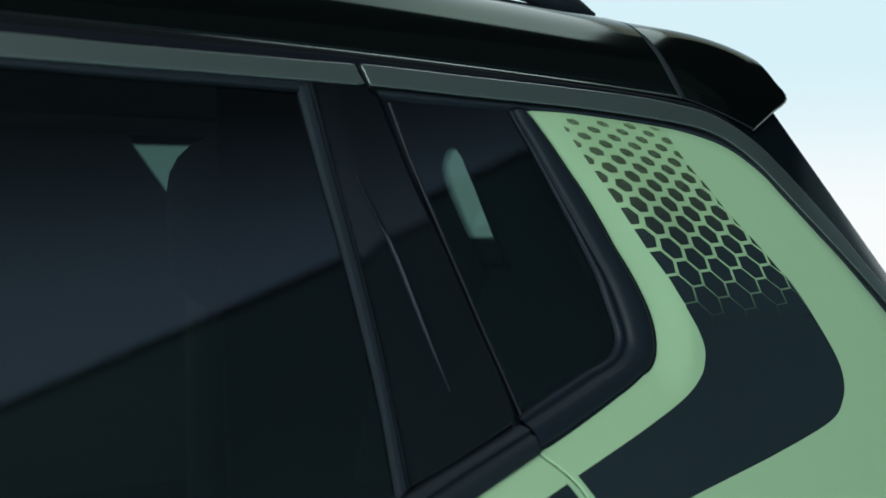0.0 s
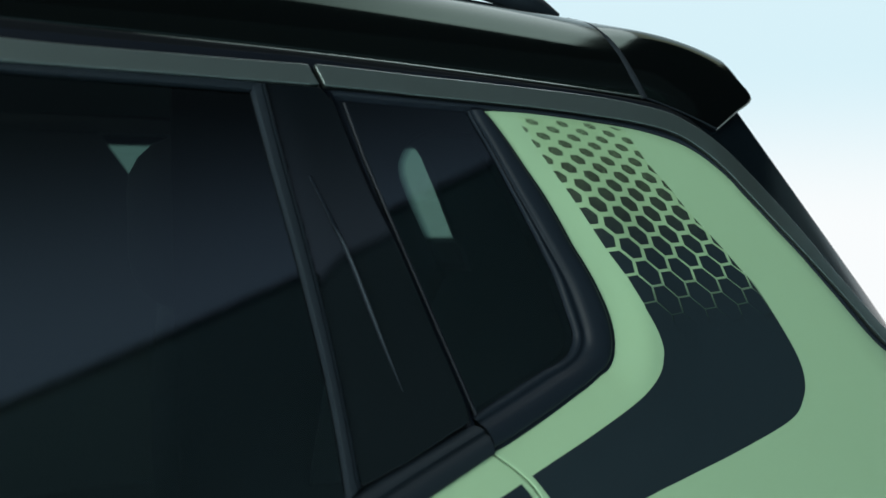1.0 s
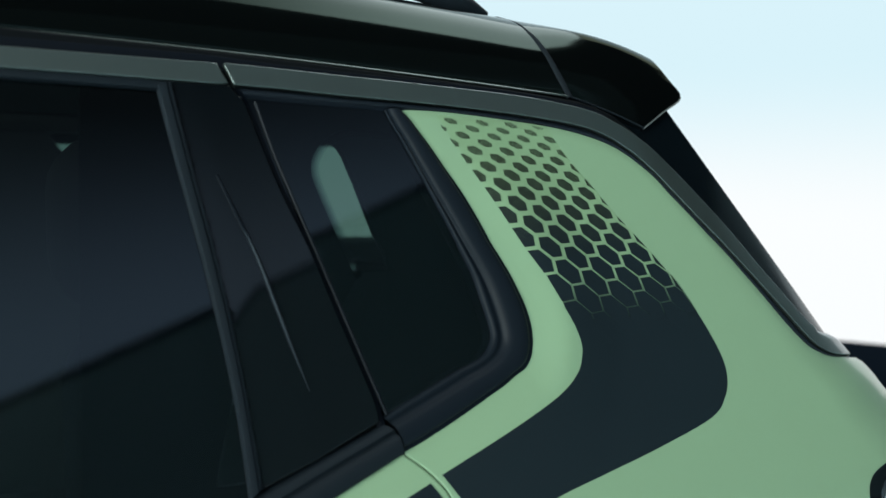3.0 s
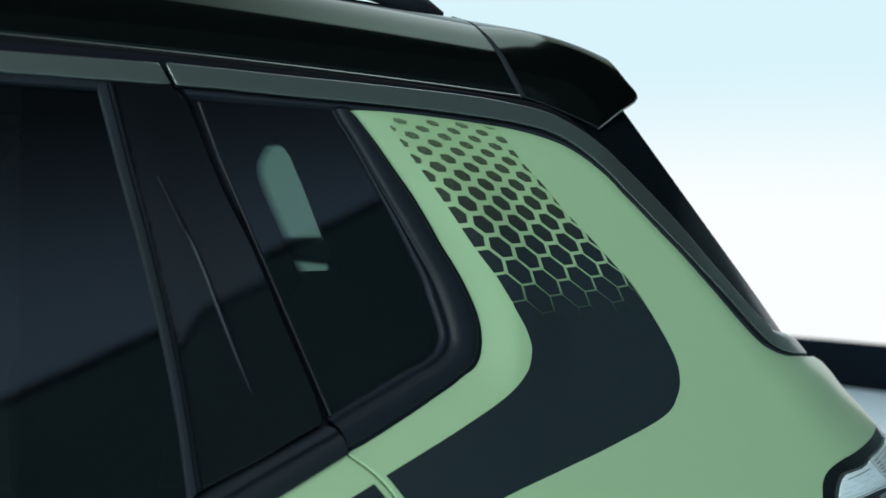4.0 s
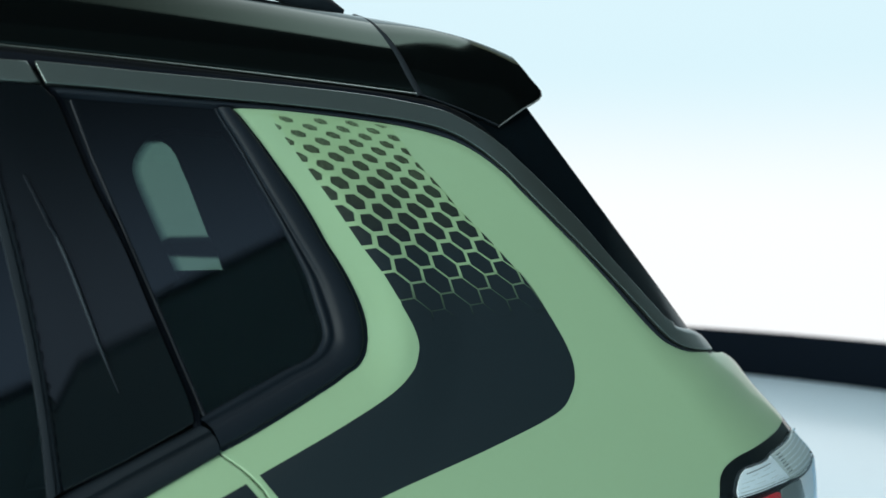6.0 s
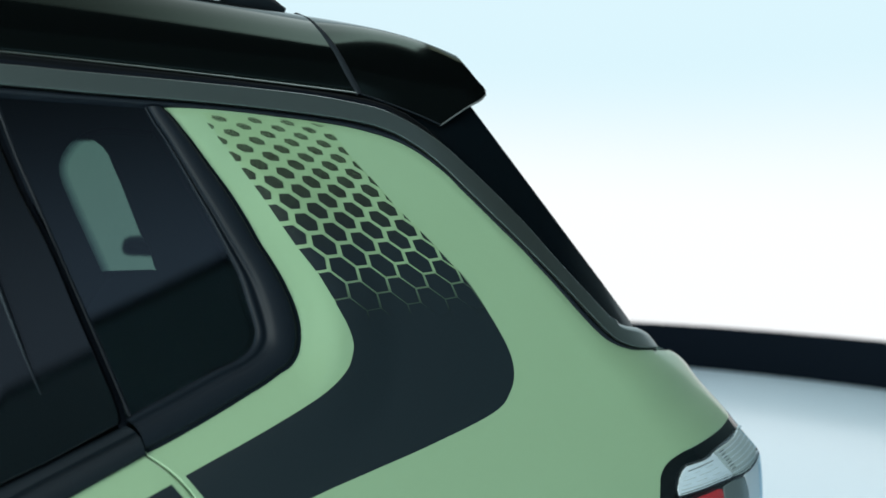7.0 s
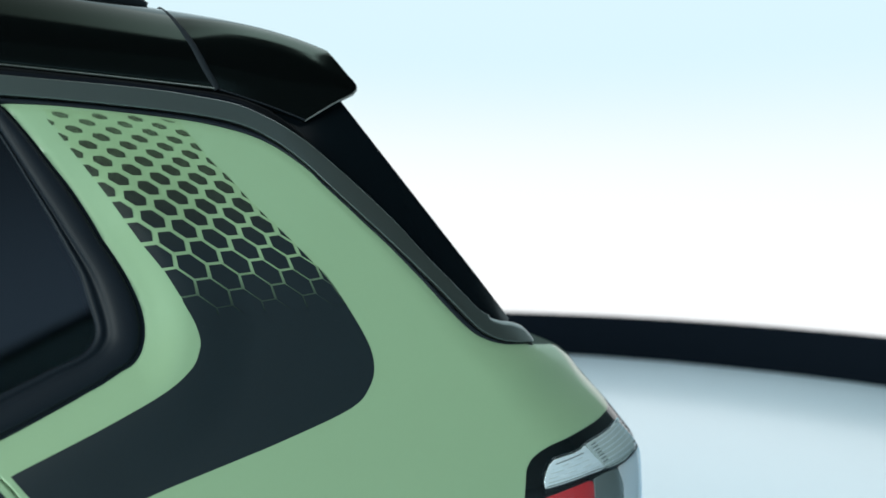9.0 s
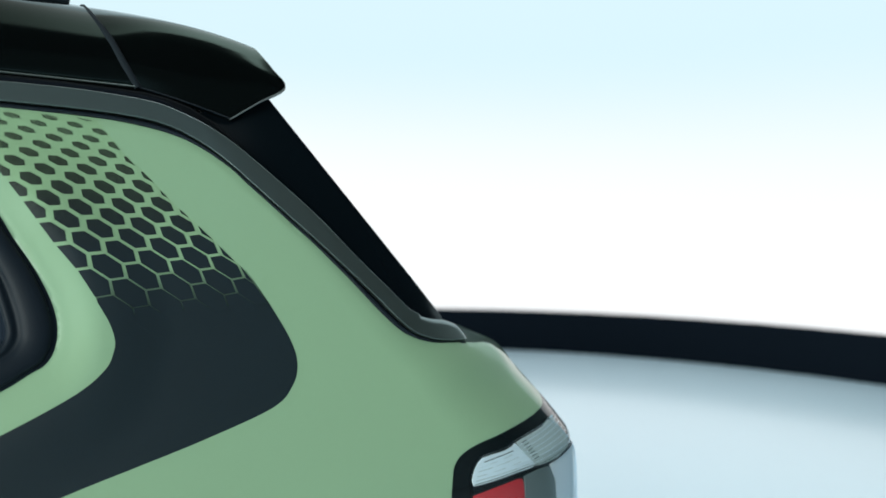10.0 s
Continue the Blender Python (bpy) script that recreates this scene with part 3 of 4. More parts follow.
def strip_end(x, z):
    """How far the strip rolls in round its tail end."""
    if x < 1.14:
        return 0.0
    d = 0.011 - reach(STRIP_END, x, z, 0.011)
    return 0.011 - math.sqrt(max(0.0, 0.011 ** 2 - (0.97 * d) ** 2))


slab("roof_strip", narrowed(STRIP_TOP, STRIP_LOW, 0.0014), STRIP, car, -0.004, 0.014, 0.0015, 0.003, label="dark grey satin trim strip", flange=strip_end)
DSTRIP_TOP = smooth([(-0.8520, 1.4917), (-0.4023, 1.4995), (-0.1635, 1.5009), (-0.0606, 1.4990), (0.0601, 1.4985), (0.1561, 1.4982), (0.2080, 1.4984)])
DSTRIP_LOW = smooth([(-0.8517, 1.4640), (-0.4022, 1.4735), (-0.1632, 1.4755), (-0.0606, 1.4752), (0.0602, 1.4748), (0.1400, 1.4738), (0.2220, 1.4728)])
slab("door_strip", narrowed(DSTRIP_TOP, DSTRIP_LOW, 0.0014), STRIP, door, -0.004, 0.012, 0.0015, 0.02, label="dark grey satin trim strip")
DSEAL_LOW = smooth([(-0.8516, 1.4590), (-0.4021, 1.4690), (-0.1640, 1.4710), (-0.0592, 1.4691), (0.0585, 1.4678), (0.1440, 1.4662), (0.1590, 1.4655)])
slab("door_seal", [p + Vector((0, 0.006)) for p in DSTRIP_LOW[:-6]] + [Vector((0.1600, 1.4740))] + list(reversed(DSEAL_LOW)), SATIN, door, 0.002, 0.014, 0.002, 0.02, label="satin black seal over the door glass")

# quarter window: moulding, gasket, glass with its printed border
INNER = smooth([(0.4258, 1.4548), (0.4340, 1.4376), (0.4480, 1.4136), (0.4686, 1.3736), (0.4822, 1.3455), (0.5006, 1.3083), (0.5203, 1.2645), (0.5342, 1.2317), (0.5427, 1.1988), (0.5499, 1.1699), (0.5514, 1.1560), (0.5471, 1.1434), (0.5376, 1.1322), (0.5204, 1.1231), (0.5009, 1.1169), (0.4821, 1.1092), (0.4426, 1.0929), (0.4047, 1.0773), (0.3885, 1.0699)])
GLASS = smooth([(0.2484, 1.4597), (0.3238, 1.4587), (0.4258, 1.4548)]) + INNER[1:] + smooth([(0.3885, 1.0699), (0.3567, 1.1633), (0.3157, 1.2727), (0.2735, 1.3842), (0.2484, 1.4597)])[1:-1]
window = new("quarter_window")
window.parent = car
pane_edge = [p + (p - Vector((0.4121, 1.2697))).normalized() * 0.006 for p in GLASS]
slab("pane", pane_edge, TINT, window, 0.0115, 0.001, 0.0005, 0.015, label="dark tinted quarter glass", lean=0.012)


def across(t, c):
    return t if t <= 0 or t >= 1 else t * c if t < 0.48 else 0.48 * c + (t - 0.48) * (1 - 0.48 * c) / 0.52


def rib_share(u):
    return 0.38 + 0.42 * eased(u, 0.15, 0.62)


def profile_band(a, b, profile, far=False, bow=0.0, n=90, squeeze=None):
    """A moulding between two curves on the flank; profile: (share across, metres proud); bow: how far its end row bulges; squeeze: how much of its inner ribs is left along the run."""
    rows = []
    ra, rb = resample_n(a, n), resample_n(b, n)
    for k, (p, q) in enumerate(zip(ra, rb)):
        w = bow * max(0, (k - 0.78 * n) / (0.21 * n)) ** 2
        c = squeeze(k / (n - 1)) if squeeze else 1.0
        rows.append([on_flank(*(p.lerp(q, across(t, c)) + 4 * max(0, t * (1 - t)) * w * Vector((0.8, 0.6))), -d, far) for t, d in profile])
    return loft(rows)


SEAL_LOW = smooth([(0.2440, 1.4612), (0.3017, 1.4592), (0.3700, 1.4574), (0.4400, 1.4550)])[:-1] + GREEN_TOP
part("roof_seal", profile_band(STRIP_LOW, SEAL_LOW, [(-0.3, -0.014), (-0.1, -0.010), (0.06, -0.009), (0.14, -0.0065), (0.22, -0.0015), (0.36, 0.0005), (0.55, 0.0006), (0.74, -0.0012), (0.86, -0.0040), (1.02, -0.0075), (1.2, -0.014)], n=220), SEALING, car, "black rubber seal under the trim strip", angle=60)
part("moulding", profile_band(INNER, MOULD, [(-0.10, -0.026), (-0.02, -0.018), (0.0, -0.0105), (0.04, -0.0068), (0.09, -0.0050), (0.16, -0.0047), (0.21, -0.0052), (0.25, -0.0064), (0.31, -0.0066), (0.36, -0.0056), (0.42, -0.0032), (0.48, -0.0008), (0.57, 0.0012), (0.68, 0.0027), (0.80, 0.0029), (0.88, 0.0018), (0.925, 0.0), (0.94, -0.004), (1.03, -0.004), (1.04, -0.012)], bow=0.005, n=140, squeeze=rib_share), MOULDING, window, "satin black window moulding", angle=75)
part("gasket", sweep(xz([(0.2564, 1.4567), (0.2775, 1.3892), (0.3197, 1.2757), (0.3607, 1.1653), (0.3946, 1.0731)], 0.0085), 0.0024, 6), MOULDING, window)

# rear door: glass, frame bar, black corner panel, belt moulding
FRAME_L = smooth([(0.1422, 1.4668), (0.1639, 1.3681), (0.1850, 1.2756), (0.2051, 1.1742), (0.2181, 1.0930), (0.2270, 1.0048)])
FRAME_R = smooth([(0.1575, 1.4722), (0.1780, 1.3752), (0.2001, 1.2756), (0.2192, 1.1732), (0.2321, 1.0819), (0.2401, 1.0138)])
BELT_TOP = smooth([(-0.8483, 0.9695), (-0.3002, 0.9720), (0.0505, 0.9745), (0.1508, 0.9826), (0.2411, 1.0088), (0.3023, 1.0309), (0.3896, 1.0618)])
dglass = smooth([(-0.8517, 1.4640), (-0.4021, 1.4730), (-0.0606, 1.4738), (0.0602, 1.4728), (0.1435, 1.4700)]) + FRAME_L[1:] + list(reversed(smooth([(-0.8483, 0.9655), (-0.3002, 0.9660), (0.0505, 0.9685), (0.1508, 0.9746), (0.2230, 0.9987)])))
slab("door_glass", dglass, TINT, door, 0.012, 0.001, 0.0005, 0.03, label="dark tinted door glass")
part("frame_bar", profile_band(FRAME_L, FRAME_R, [(-0.05, -0.014), (0.0, -0.002), (0.08, 0.0025), (0.45, 0.0032), (0.62, 0.003), (0.66, 0.001), (0.72, 0.001), (0.76, 0.003), (0.95, 0.002), (1.0, -0.002), (1.02, -0.008), (1.06, -0.03)]), SATIN, door, "satin black upright frame bar")
SEAM_UP = smooth([(0.2235, 1.4712), (0.2345, 1.4590), (0.2423, 1.4466), (0.2775, 1.3490), (0.3106, 1.2727), (0.3397, 1.1914), (0.3716, 1.1041), (0.3826, 1.0631)])


def corner_roll(x, z):
    """The corner panel is rounded towards the frame bar."""
    return 1.3 * (0.036 - reach(FRAME_R, x, z, 0.036)) ** 2 - 0.0018


slab("corner_panel", SEAM_UP[:-2] + [Vector((0.3800, 1.0665)), Vector((0.3023, 1.0350)), Vector((0.2440, 1.0155))] + [p + Vector((-0.004, 0)) for p in reversed(FRAME_R)][1:] + [Vector((0.1600, 1.4716))], CORNER, door, 0.0022, 0.012, 0.0015, 0.008, label="gloss black door corner panel", flange=corner_roll)
part("bar_gasket", sweep(xz([p + Vector((0.0012, 0)) for p in FRAME_R], 0.0045), 0.0028, 8), RUBBER, door)
fin = smooth([(0.2061, 1.3621), (0.2443, 1.2746), (0.2664, 1.2094), (0.2834, 1.1572), (0.3004, 1.1081)])
part("crease", sweep(xz(fin, 0.0002), lambda t: 0.0005 + 0.0027 * math.sin(math.pi * min(1, 0.12 + 0.88 * t)), 8, 1.6), CREASE, door)
part("belt_moulding", profile_band(BELT_TOP, BELT_LOW, [(-0.06, -0.014), (0.0, -0.006), (0.06, -0.005), (0.12, 0.0), (0.3, 0.002), (0.40, -0.003), (0.46, -0.003), (0.55, 0.003), (0.85, 0.003), (0.98, 0.002), (1.06, 0.0), (1.08, -0.004), (1.085, -0.012)], bow=0.005), SATIN, door, "satin black belt moulding", angle=60)
part("door_gap", sweep(xz(smooth([(0.2172, 1.5080), (0.2333, 1.4738), (0.2464, 1.4466), (0.2815, 1.3490), (0.3147, 1.2727), (0.3437, 1.1914), (0.3757, 1.1041), (0.3876, 1.0611), (0.3996, 1.0491), (0.4106, 1.0300), (0.4386, 1.0030), (0.4625, 0.9691), (0.4754, 0.9291), (0.478, 0.6)]), 0.012), 0.006, 6), RUBBER, car)

# roof side, roof and spoiler
def roof_section(x):
    zb = 1.530 - 0.024 * x - 0.036 * max(x, 0) ** 2
    yb = 0.9435 - 0.012 * (0.72 - x)
    rise = [(0.016, -0.014), (0.002, -0.006), (0.0, 0.0), (0.001, 0.006), (0.006, 0.03), (0.014, 0.056), (0.0215, 0.073), (0.035, 0.096), (0.0555, 0.1153), (0.088, 0.1302), (0.16, 0.147), (0.30, 0.163), (MID - yb, 0.175)]
    return [Vector((x, yb + a, zb + b)) for a, b in rise]


def mirrored(row):
    return row + [Vector((p.x, 2 * MID - p.y, p.z)) for p in reversed(row[:-1])]


# rows of the spoiler from its lower edge over the crease to the centre: at the roof seam, and at the trailing edge
seam_row = [Vector(p) for p in ((0.7305, 0.9437, 1.4925), (0.7135, 0.950, 1.526), (0.699, 0.9615, 1.558), (0.687, 0.9735, 1.580), (0.678, 0.985, 1.5935), (0.669, 1.008, 1.611), (0.662, 1.06, 1.631), (0.652, 1.22, 1.656), (0.64, 1.5, 1.669))]


def half_row(points):
    return resample_n(smooth(points, 8), 120)


def seam_x(z):
    """Where the roof ends, for a height."""
    if z <= seam_row[0].z:
        return seam_row[0].x
    for a, b in zip(seam_row, seam_row[1:]):
        if z <= b.z:
            return a.x + (b.x - a.x) * (z - a.z) / (b.z - a.z)
    return seam_row[-1].x


rows = []
for i in range(41):
    x = -1.15 + (0.722 + 1.15) * i / 40
    w = max(0, (x + 0.4) / 1.122) ** 2
    rows.append([p + Vector((w * (seam_x(p.z) - 0.722), 0, 0)) for p in half_row(roof_section(x))])
end_row = rows[-1]
rows.append([p + Vector((0.0010, 0.005, -0.005)) for p in end_row])
rows.append([p + Vector((0.02, 0.010, -0.012)) for p in end_row])
edge_path = [r[4] for r in rows[:41]]
part("roof", loft([mirrored(r)[:-9] for r in rows]), ROOF, car, "gloss black roof", angle=50)
tail_row = [Vector(p) for p in ((0.865, 0.937, 1.4481), (0.9165, 0.953, 1.479), (0.963, 0.970, 1.5061), (0.9467, 0.980, 1.535), (0.924, 0.992, 1.566), (0.9186, 1.010, 1.576), (0.928, 1.090, 1.587), (0.958, 1.25, 1.597), (0.975, 1.5, 1.606))]
lift = [(0, -0.001, 0.002), (0, -0.003, 0.003), (0, -0.003, 0.009), (0, -0.004, 0.012), (0, -0.004, 0.013), (0, -0.004, 0.012), (0, 0, 0.010), (0, 0, 0.014), (0, 0, 0.014)]
rows = []
for k in range(17):
    t = k / 16
    rows.append(mirrored(smooth([a.lerp(b, t) + 4 * t * (1 - t) * Vector(w) for a, b, w in zip(seam_row, tail_row, lift)], 4)))
spoiler = part("spoiler", loft([r[:-5] for r in rows]), ROOF, car, "gloss black roof spoiler", angle=60)


def inward(p, x, y, z):
    return p + Vector((x, y if p.y < MID else -y, z))


part("drip_edge", sweep([p + Vector((0, -0.0006, -0.001)) for p in edge_path], 0.0016, 6), STRIP, car)
part("drip_edge", sweep([r[0] + Vector((0, -0.0004, 0.0002)) for r in rows], 0.0013, 6), SATIN, spoiler)
edge = rows[-1][:-9]
part("lip", loft([edge, [inward(p, 0.0005, 0.0042, -0.0030) for p in edge], [inward(p, -0.010, 0.008, -0.006) for p in edge], [inward(p, -0.10, 0.03, -0.004) for p in edge]]), GLOSS, spoiler, angle=30)
# Bead added along the trailing edge; its grey stands in for light caught there.
part("lip_glint", sweep([Vector((p.x - 0.001, p.y - 0.0004, p.z - 0.001)) for p in rows[-1][:10]], 0.0012, 6), LIP_GLINT, spoiler, "thin grey bead coloured as the glint on the spoiler edge")
part("under_edge", loft([[r[0] for r in rows], [inward(r[0], 0, 0.004, -0.004) for r in rows], [inward(r[0], 0, 0.03, -0.006) for r in rows]]), GLOSS, spoiler)
part("roof_joint", sweep(smooth([p + Vector((0.0022, 0.0018, -0.0016)) for p in seam_row[:7]], 5), 0.0058, 10), JOINT, car)

# roof rail
rail = smooth([(-1.10, 1.075, 1.640), (-1.0, 1.070, 1.672), (-0.85, 1.068, 1.682), (-0.4, 1.062, 1.694), (0.20, 1.060, 1.694), (0.40, 1.060, 1.686), (0.52, 1.060, 1.668), (0.60, 1.058, 1.648), (0.645, 1.056, 1.634)])
for far in (False, True):
    part("roof_rail", sweep([Vector((p.x, 2 * MID - p.y if far else p.y, p.z)) for p in rail], lambda t: 0.020 * min(1, 0.25 + 5 * (1 - t)), 10, 0.8), SATIN, car, "satin black roof rail")

# gutter
part("gutter", sweep(xz([(x, 1.516 - 0.024 * x - 0.036 * max(x, 0) ** 2) for x in (-1.15, -0.8, -0.5, -0.2, 0, 0.2, 0.35, 0.5, 0.62)] + [(0.70, 1.4805), (0.74, 1.4760), (0.77, 1.4690), (0.80, 1.4575), (0.83, 1.4405), (0.86, 1.4190), (0.885, 1.3985)], 0.019), lambda t: 0.012 - 0.006 * max(0, (t - 0.85) / 0.15), 8), GUTTER, car)

bed = [Vector((x, 1.494 - 0.002 * x)) for x in (-0.86, -0.3, 0.2)] + [p + Vector((0, -0.008)) for p in STRIP_TOP[6:86]]
slab("gutter_bed", bed + [p + Vector((0.002, 0.008 * min(1, (79 - k) / 30) - 0.004 * max(0, (k - 49) / 30))) for k, p in reversed(list(enumerate(STRIP_TOP[6:86])))] + [Vector((x, 1.513 - 0.01 * x)) for x in (0.2, -0.3, -0.86)], RUBBER, car, 0.006, 0.006, 0.001, 0.02)

# rear pillar: gloss black side of the rear window, and the window
P1 = xz([p + Vector((-0.002, -0.005)) for p in STRIP_TOP[60:162:3]], 0.004)
P2 = [Vector((0.9308, 0.9760, 1.4928)).lerp(Vector((1.2104, 0.8930, 1.1083)), t) for t in (0, 0.1, 0.2, 0.35, 0.5, 0.65, 0.8, 0.9, 1)]
P2 = smooth([tuple(p - Vector((0.0015 * max(0, k - 6) / 2, 0, 0))) for k, p in enumerate(P2)], 6)
n1 = resample_n(P1, 30)
n2 = resample_n(P2, 30)
for far in (False, True):
    rows = []
    for k, (a, b) in enumerate(zip(n1, n2)):
        sink = Vector((0.009, 0.022, 0)) * max(0, 1 - k / 15) ** 2
        a = a + sink
        row = [a + Vector((0, 0.02, 0)), a] + [a.lerp(b, t) + Vector((0.003, -0.004, 0)) * t * (1 - t) for t in (0.25, 0.5, 0.75, 0.92, 0.985)] + [b, b + Vector((0.0, 0.003, 0)), b + Vector((-0.016, 0.024, 0))]
        rows.append([Vector((p.x, 2 * MID - p.y, p.z)) for p in row] if far else row)
    part("rear_pillar", loft(rows[7:] if far else rows), PILLAR, car, "gloss black rear pillar cover", angle=25)
rows = []
for b in n2:
    b = b + Vector((-0.014, 0.020, 0))
    c = Vector((b.x - 0.004, MID, b.z + 0.004))
    rows.append(mirrored(smooth([b, b.lerp(c, 0.25), b.lerp(c, 0.6), c], 5)))
part("rear_window", loft(rows), GLOSS, car, "dark tinted rear window", angle=60)

# tailgate under the rear window, lamps
rows = []
for z in (1.025, 1.00, 0.97, 0.92, 0.86, 0.78, 0.68, 0.55, 0.40, 0.30):
    xe = 1.335 - 0.72 * (max(z, 0.875) - 1.06)
    p = Vector((xe, flank(xe, z), z))
    rows.append(mirrored(smooth([p, p + Vector((0.03, 0.10, 0)), p + Vector((0.045, 0.3, 0)), Vector((xe + 0.06, MID, z))], 4)))
part("tailgate", loft(rows), GREEN, car, "sage green tailgate", angle=60)


# ---------------------------------------------------------------- tail lamp
def lamp_bulge(x, z):
    """The lamp swells out towards the tail."""
    w = min(1, max(0, (x - 1.27) / 0.10))
    return -0.004 * w * w * (3 - 2 * w)


def ribbed(x, z):
    """Saw-toothed relief of the lamp reflector, each tooth facing a little down."""
    return 0.12 * (0.0075 - (z - 0.08 * x) % 0.0075) - 0.001 + lamp_bulge(x, z)


def lamp_line(points, far, off=0.001):
    run = resample([Vector(p) for p in smooth(points, 6)], 0.02)
    return [on_flank(p.x, p.y, off + lamp_bulge(p.x, p.y), far) for p in run]


def tail_lamp(far):
    lamp = new("tail_lamp")
    lamp.parent = car
    rear = [Vector((1.335 - 0.72 * (max(z, 0.875) - 1.06), z)) for z in (0.72, 0.80, 0.845, 0.86, 0.91, 0.940)]
    slab("bezel", LAMP + [Vector((1.20, 0.70)), Vector((1.40, 0.70))] + rear, GLOSS, lamp, 0.002, 0.01, 0.002, 0.012, far, "gloss black lamp bezel", flange=lambda x, z: 0.5 * lamp_bulge(x, z))
    lens_edge = smooth([(1.392, 0.9165), (1.384, 0.9165), (1.3742, 0.9154), (1.36, 0.9126), (1.3362, 0.9111), (1.3045, 0.9090), (1.2844, 0.9062), (1.2764, 0.9026), (1.2567, 0.8995), (1.2331, 0.8988), (1.2130, 0.8974), (1.2031, 0.8915), (1.1944, 0.8801), (1.1888, 0.8640), (1.1875, 0.80), (1.1875, 0.73)])
    lens = slab("lens", lens_edge + [Vector((1.30, 0.715))] + [p + Vector((-0.024 - 0.02 * max(0, p.y - 0.86) / 0.08, -0.022)) for p in rear], CLEAR, lamp, -0.004, 0.004, 0.002, 0.012, far, "clear lens over ribbed reflector", flange=lamp_bulge)
    lens.visible_shadow = False
    slab("reflector", [Vector(p) for p in ((1.1915, 0.8570), (1.1905, 0.8660), (1.1965, 0.8795), (1.2045, 0.8895), (1.2140, 0.8950), (1.2340, 0.8965), (1.2570, 0.8972), (1.2760, 0.9000), (1.2830, 0.9035), (1.2856, 0.9023), (1.3012, 0.8824), (1.3195, 0.8625), (1.2960, 0.8608), (1.2466, 0.8588), (1.2046, 0.8545))], CHROME, lamp, 0.0012, 0.003, 0.001, 0.0032, far, "silver ribbed lamp reflector", flange=ribbed)
    slab("reflector", [Vector(p) for p in ((1.2880, 0.9040), (1.3045, 0.9065), (1.3362, 0.9088), (1.3600, 0.9105), (1.3742, 0.9130), (1.3950, 0.9165), (1.4180, 0.8850), (1.4150, 0.8660), (1.3801, 0.8600), (1.3489, 0.8592), (1.3225, 0.8612), (1.3040, 0.8815))], DULL, lamp, 0.0012, 0.003, 0.001, 0.0032, far, "grey ribbed lamp reflector", flange=ribbed)
    for a, b, w in (((1.2153, 0.8893), (1.2763, 0.8947), 0.0011), ((1.2067, 0.8821), (1.2733, 0.8893), 0.0007), ((1.2020, 0.8760), (1.2850, 0.8830), 0.0008), ((1.1990, 0.8690), (1.2950, 0.8755), 0.0006), ((1.1970, 0.8630), (1.3050, 0.8680), 0.0009)):
        part("rib", sweep(lamp_line((a, b), far), w, 6), GREYLENS if w > 0.001 else DULL, lamp)
    for k in range(6):
        a = Vector((1.2955, 0.9000)).lerp(Vector((1.3190, 0.8670)), k / 5)
        part("rib", sweep(lamp_line((a, a + Vector((0.045, 0.0040 - 0.0004 * k)), a + Vector((0.110, 0.0110 - 0.0012 * k))), far), 0.0009, 6), CHROME, lamp)
    for k in range(7):
        a = Vector((1.2990, 0.9015)).lerp(Vector((1.3170, 0.8730)), k / 6)
        part("slot", sweep(lamp_line((a, a + Vector((0.011, 0.0012))), far, 0.0004), 0.0010, 6), GREYLENS, lamp)
    part("divider", sweep(lamp_line(((1.1900, 0.8535), (1.2466, 0.8572), (1.2960, 0.8595), (1.3489, 0.8577), (1.3801, 0.8580), (1.4300, 0.8640)), far), 0.0017, 6), SATIN, lamp)
    part("divider", sweep(lamp_line(((1.1930, 0.8575), (1.2466, 0.8612), (1.2960, 0.8637), (1.3489, 0.8622), (1.4200, 0.8680)), far), 0.0009, 6), GREYLENS, lamp)
    slab("red_light", [Vector(p) for p in ((1.1900, 0.8395), (1.2340, 0.8450), (1.2780, 0.8485), (1.2862, 0.8468), (1.2882, 0.8420), (1.2888, 0.8155), (1.2870, 0.74), (1.1880, 0.74))], RED, lamp, 0.0005, 0.003, 0.002, 0.010, far, "red tail light")
    slab("side_reflector", [Vector(p) for p in ((1.2925, 0.8495), (1.3250, 0.8522), (1.3530, 0.8500), (1.3640, 0.8225), (1.3660, 0.74), (1.2915, 0.74))], GREYLENS, lamp, 0.0008, 0.003, 0.002, 0.010, far, "smoky grey lamp part", flange=lamp_bulge)
    slab("white_light", [Vector(p) for p in ((1.3575, 0.8515), (1.3801, 0.8548), (1.4300, 0.8605), (1.4550, 0.8560), (1.4600, 0.80), (1.4600, 0.74), (1.3690, 0.74), (1.3690, 0.7923), (1.3680, 0.8225))], WHITE, lamp, 0.0012, 0.003, 0.002, 0.01, far, "pale silver lamp part", flange=lamp_bulge)


tail_lamp(False)
tail_lamp(True)

# ---------------------------------------------------------------- behind the glass
RIM = smooth([(0.4350, 1.4270), (0.3900, 1.4300), (0.3700, 1.4280), (0.3540, 1.4210), (0.3400, 1.4110), (0.3300, 1.3970), (0.3240, 1.3820), (0.3245, 1.3640), (0.3340, 1.3350), (0.3520, 1.2880), (0.3720, 1.2360)])


def inset_rim(d):
    """The rim of the printed border moved d metres into the clear part."""
    out = []
    for k, p in enumerate(RIM):
        run = (RIM[min(k + 1, len(RIM) - 1)] - RIM[max(k - 1, 0)]).normalized()
        out.append(p + d * Vector((-run.y, run.x)))
    return out


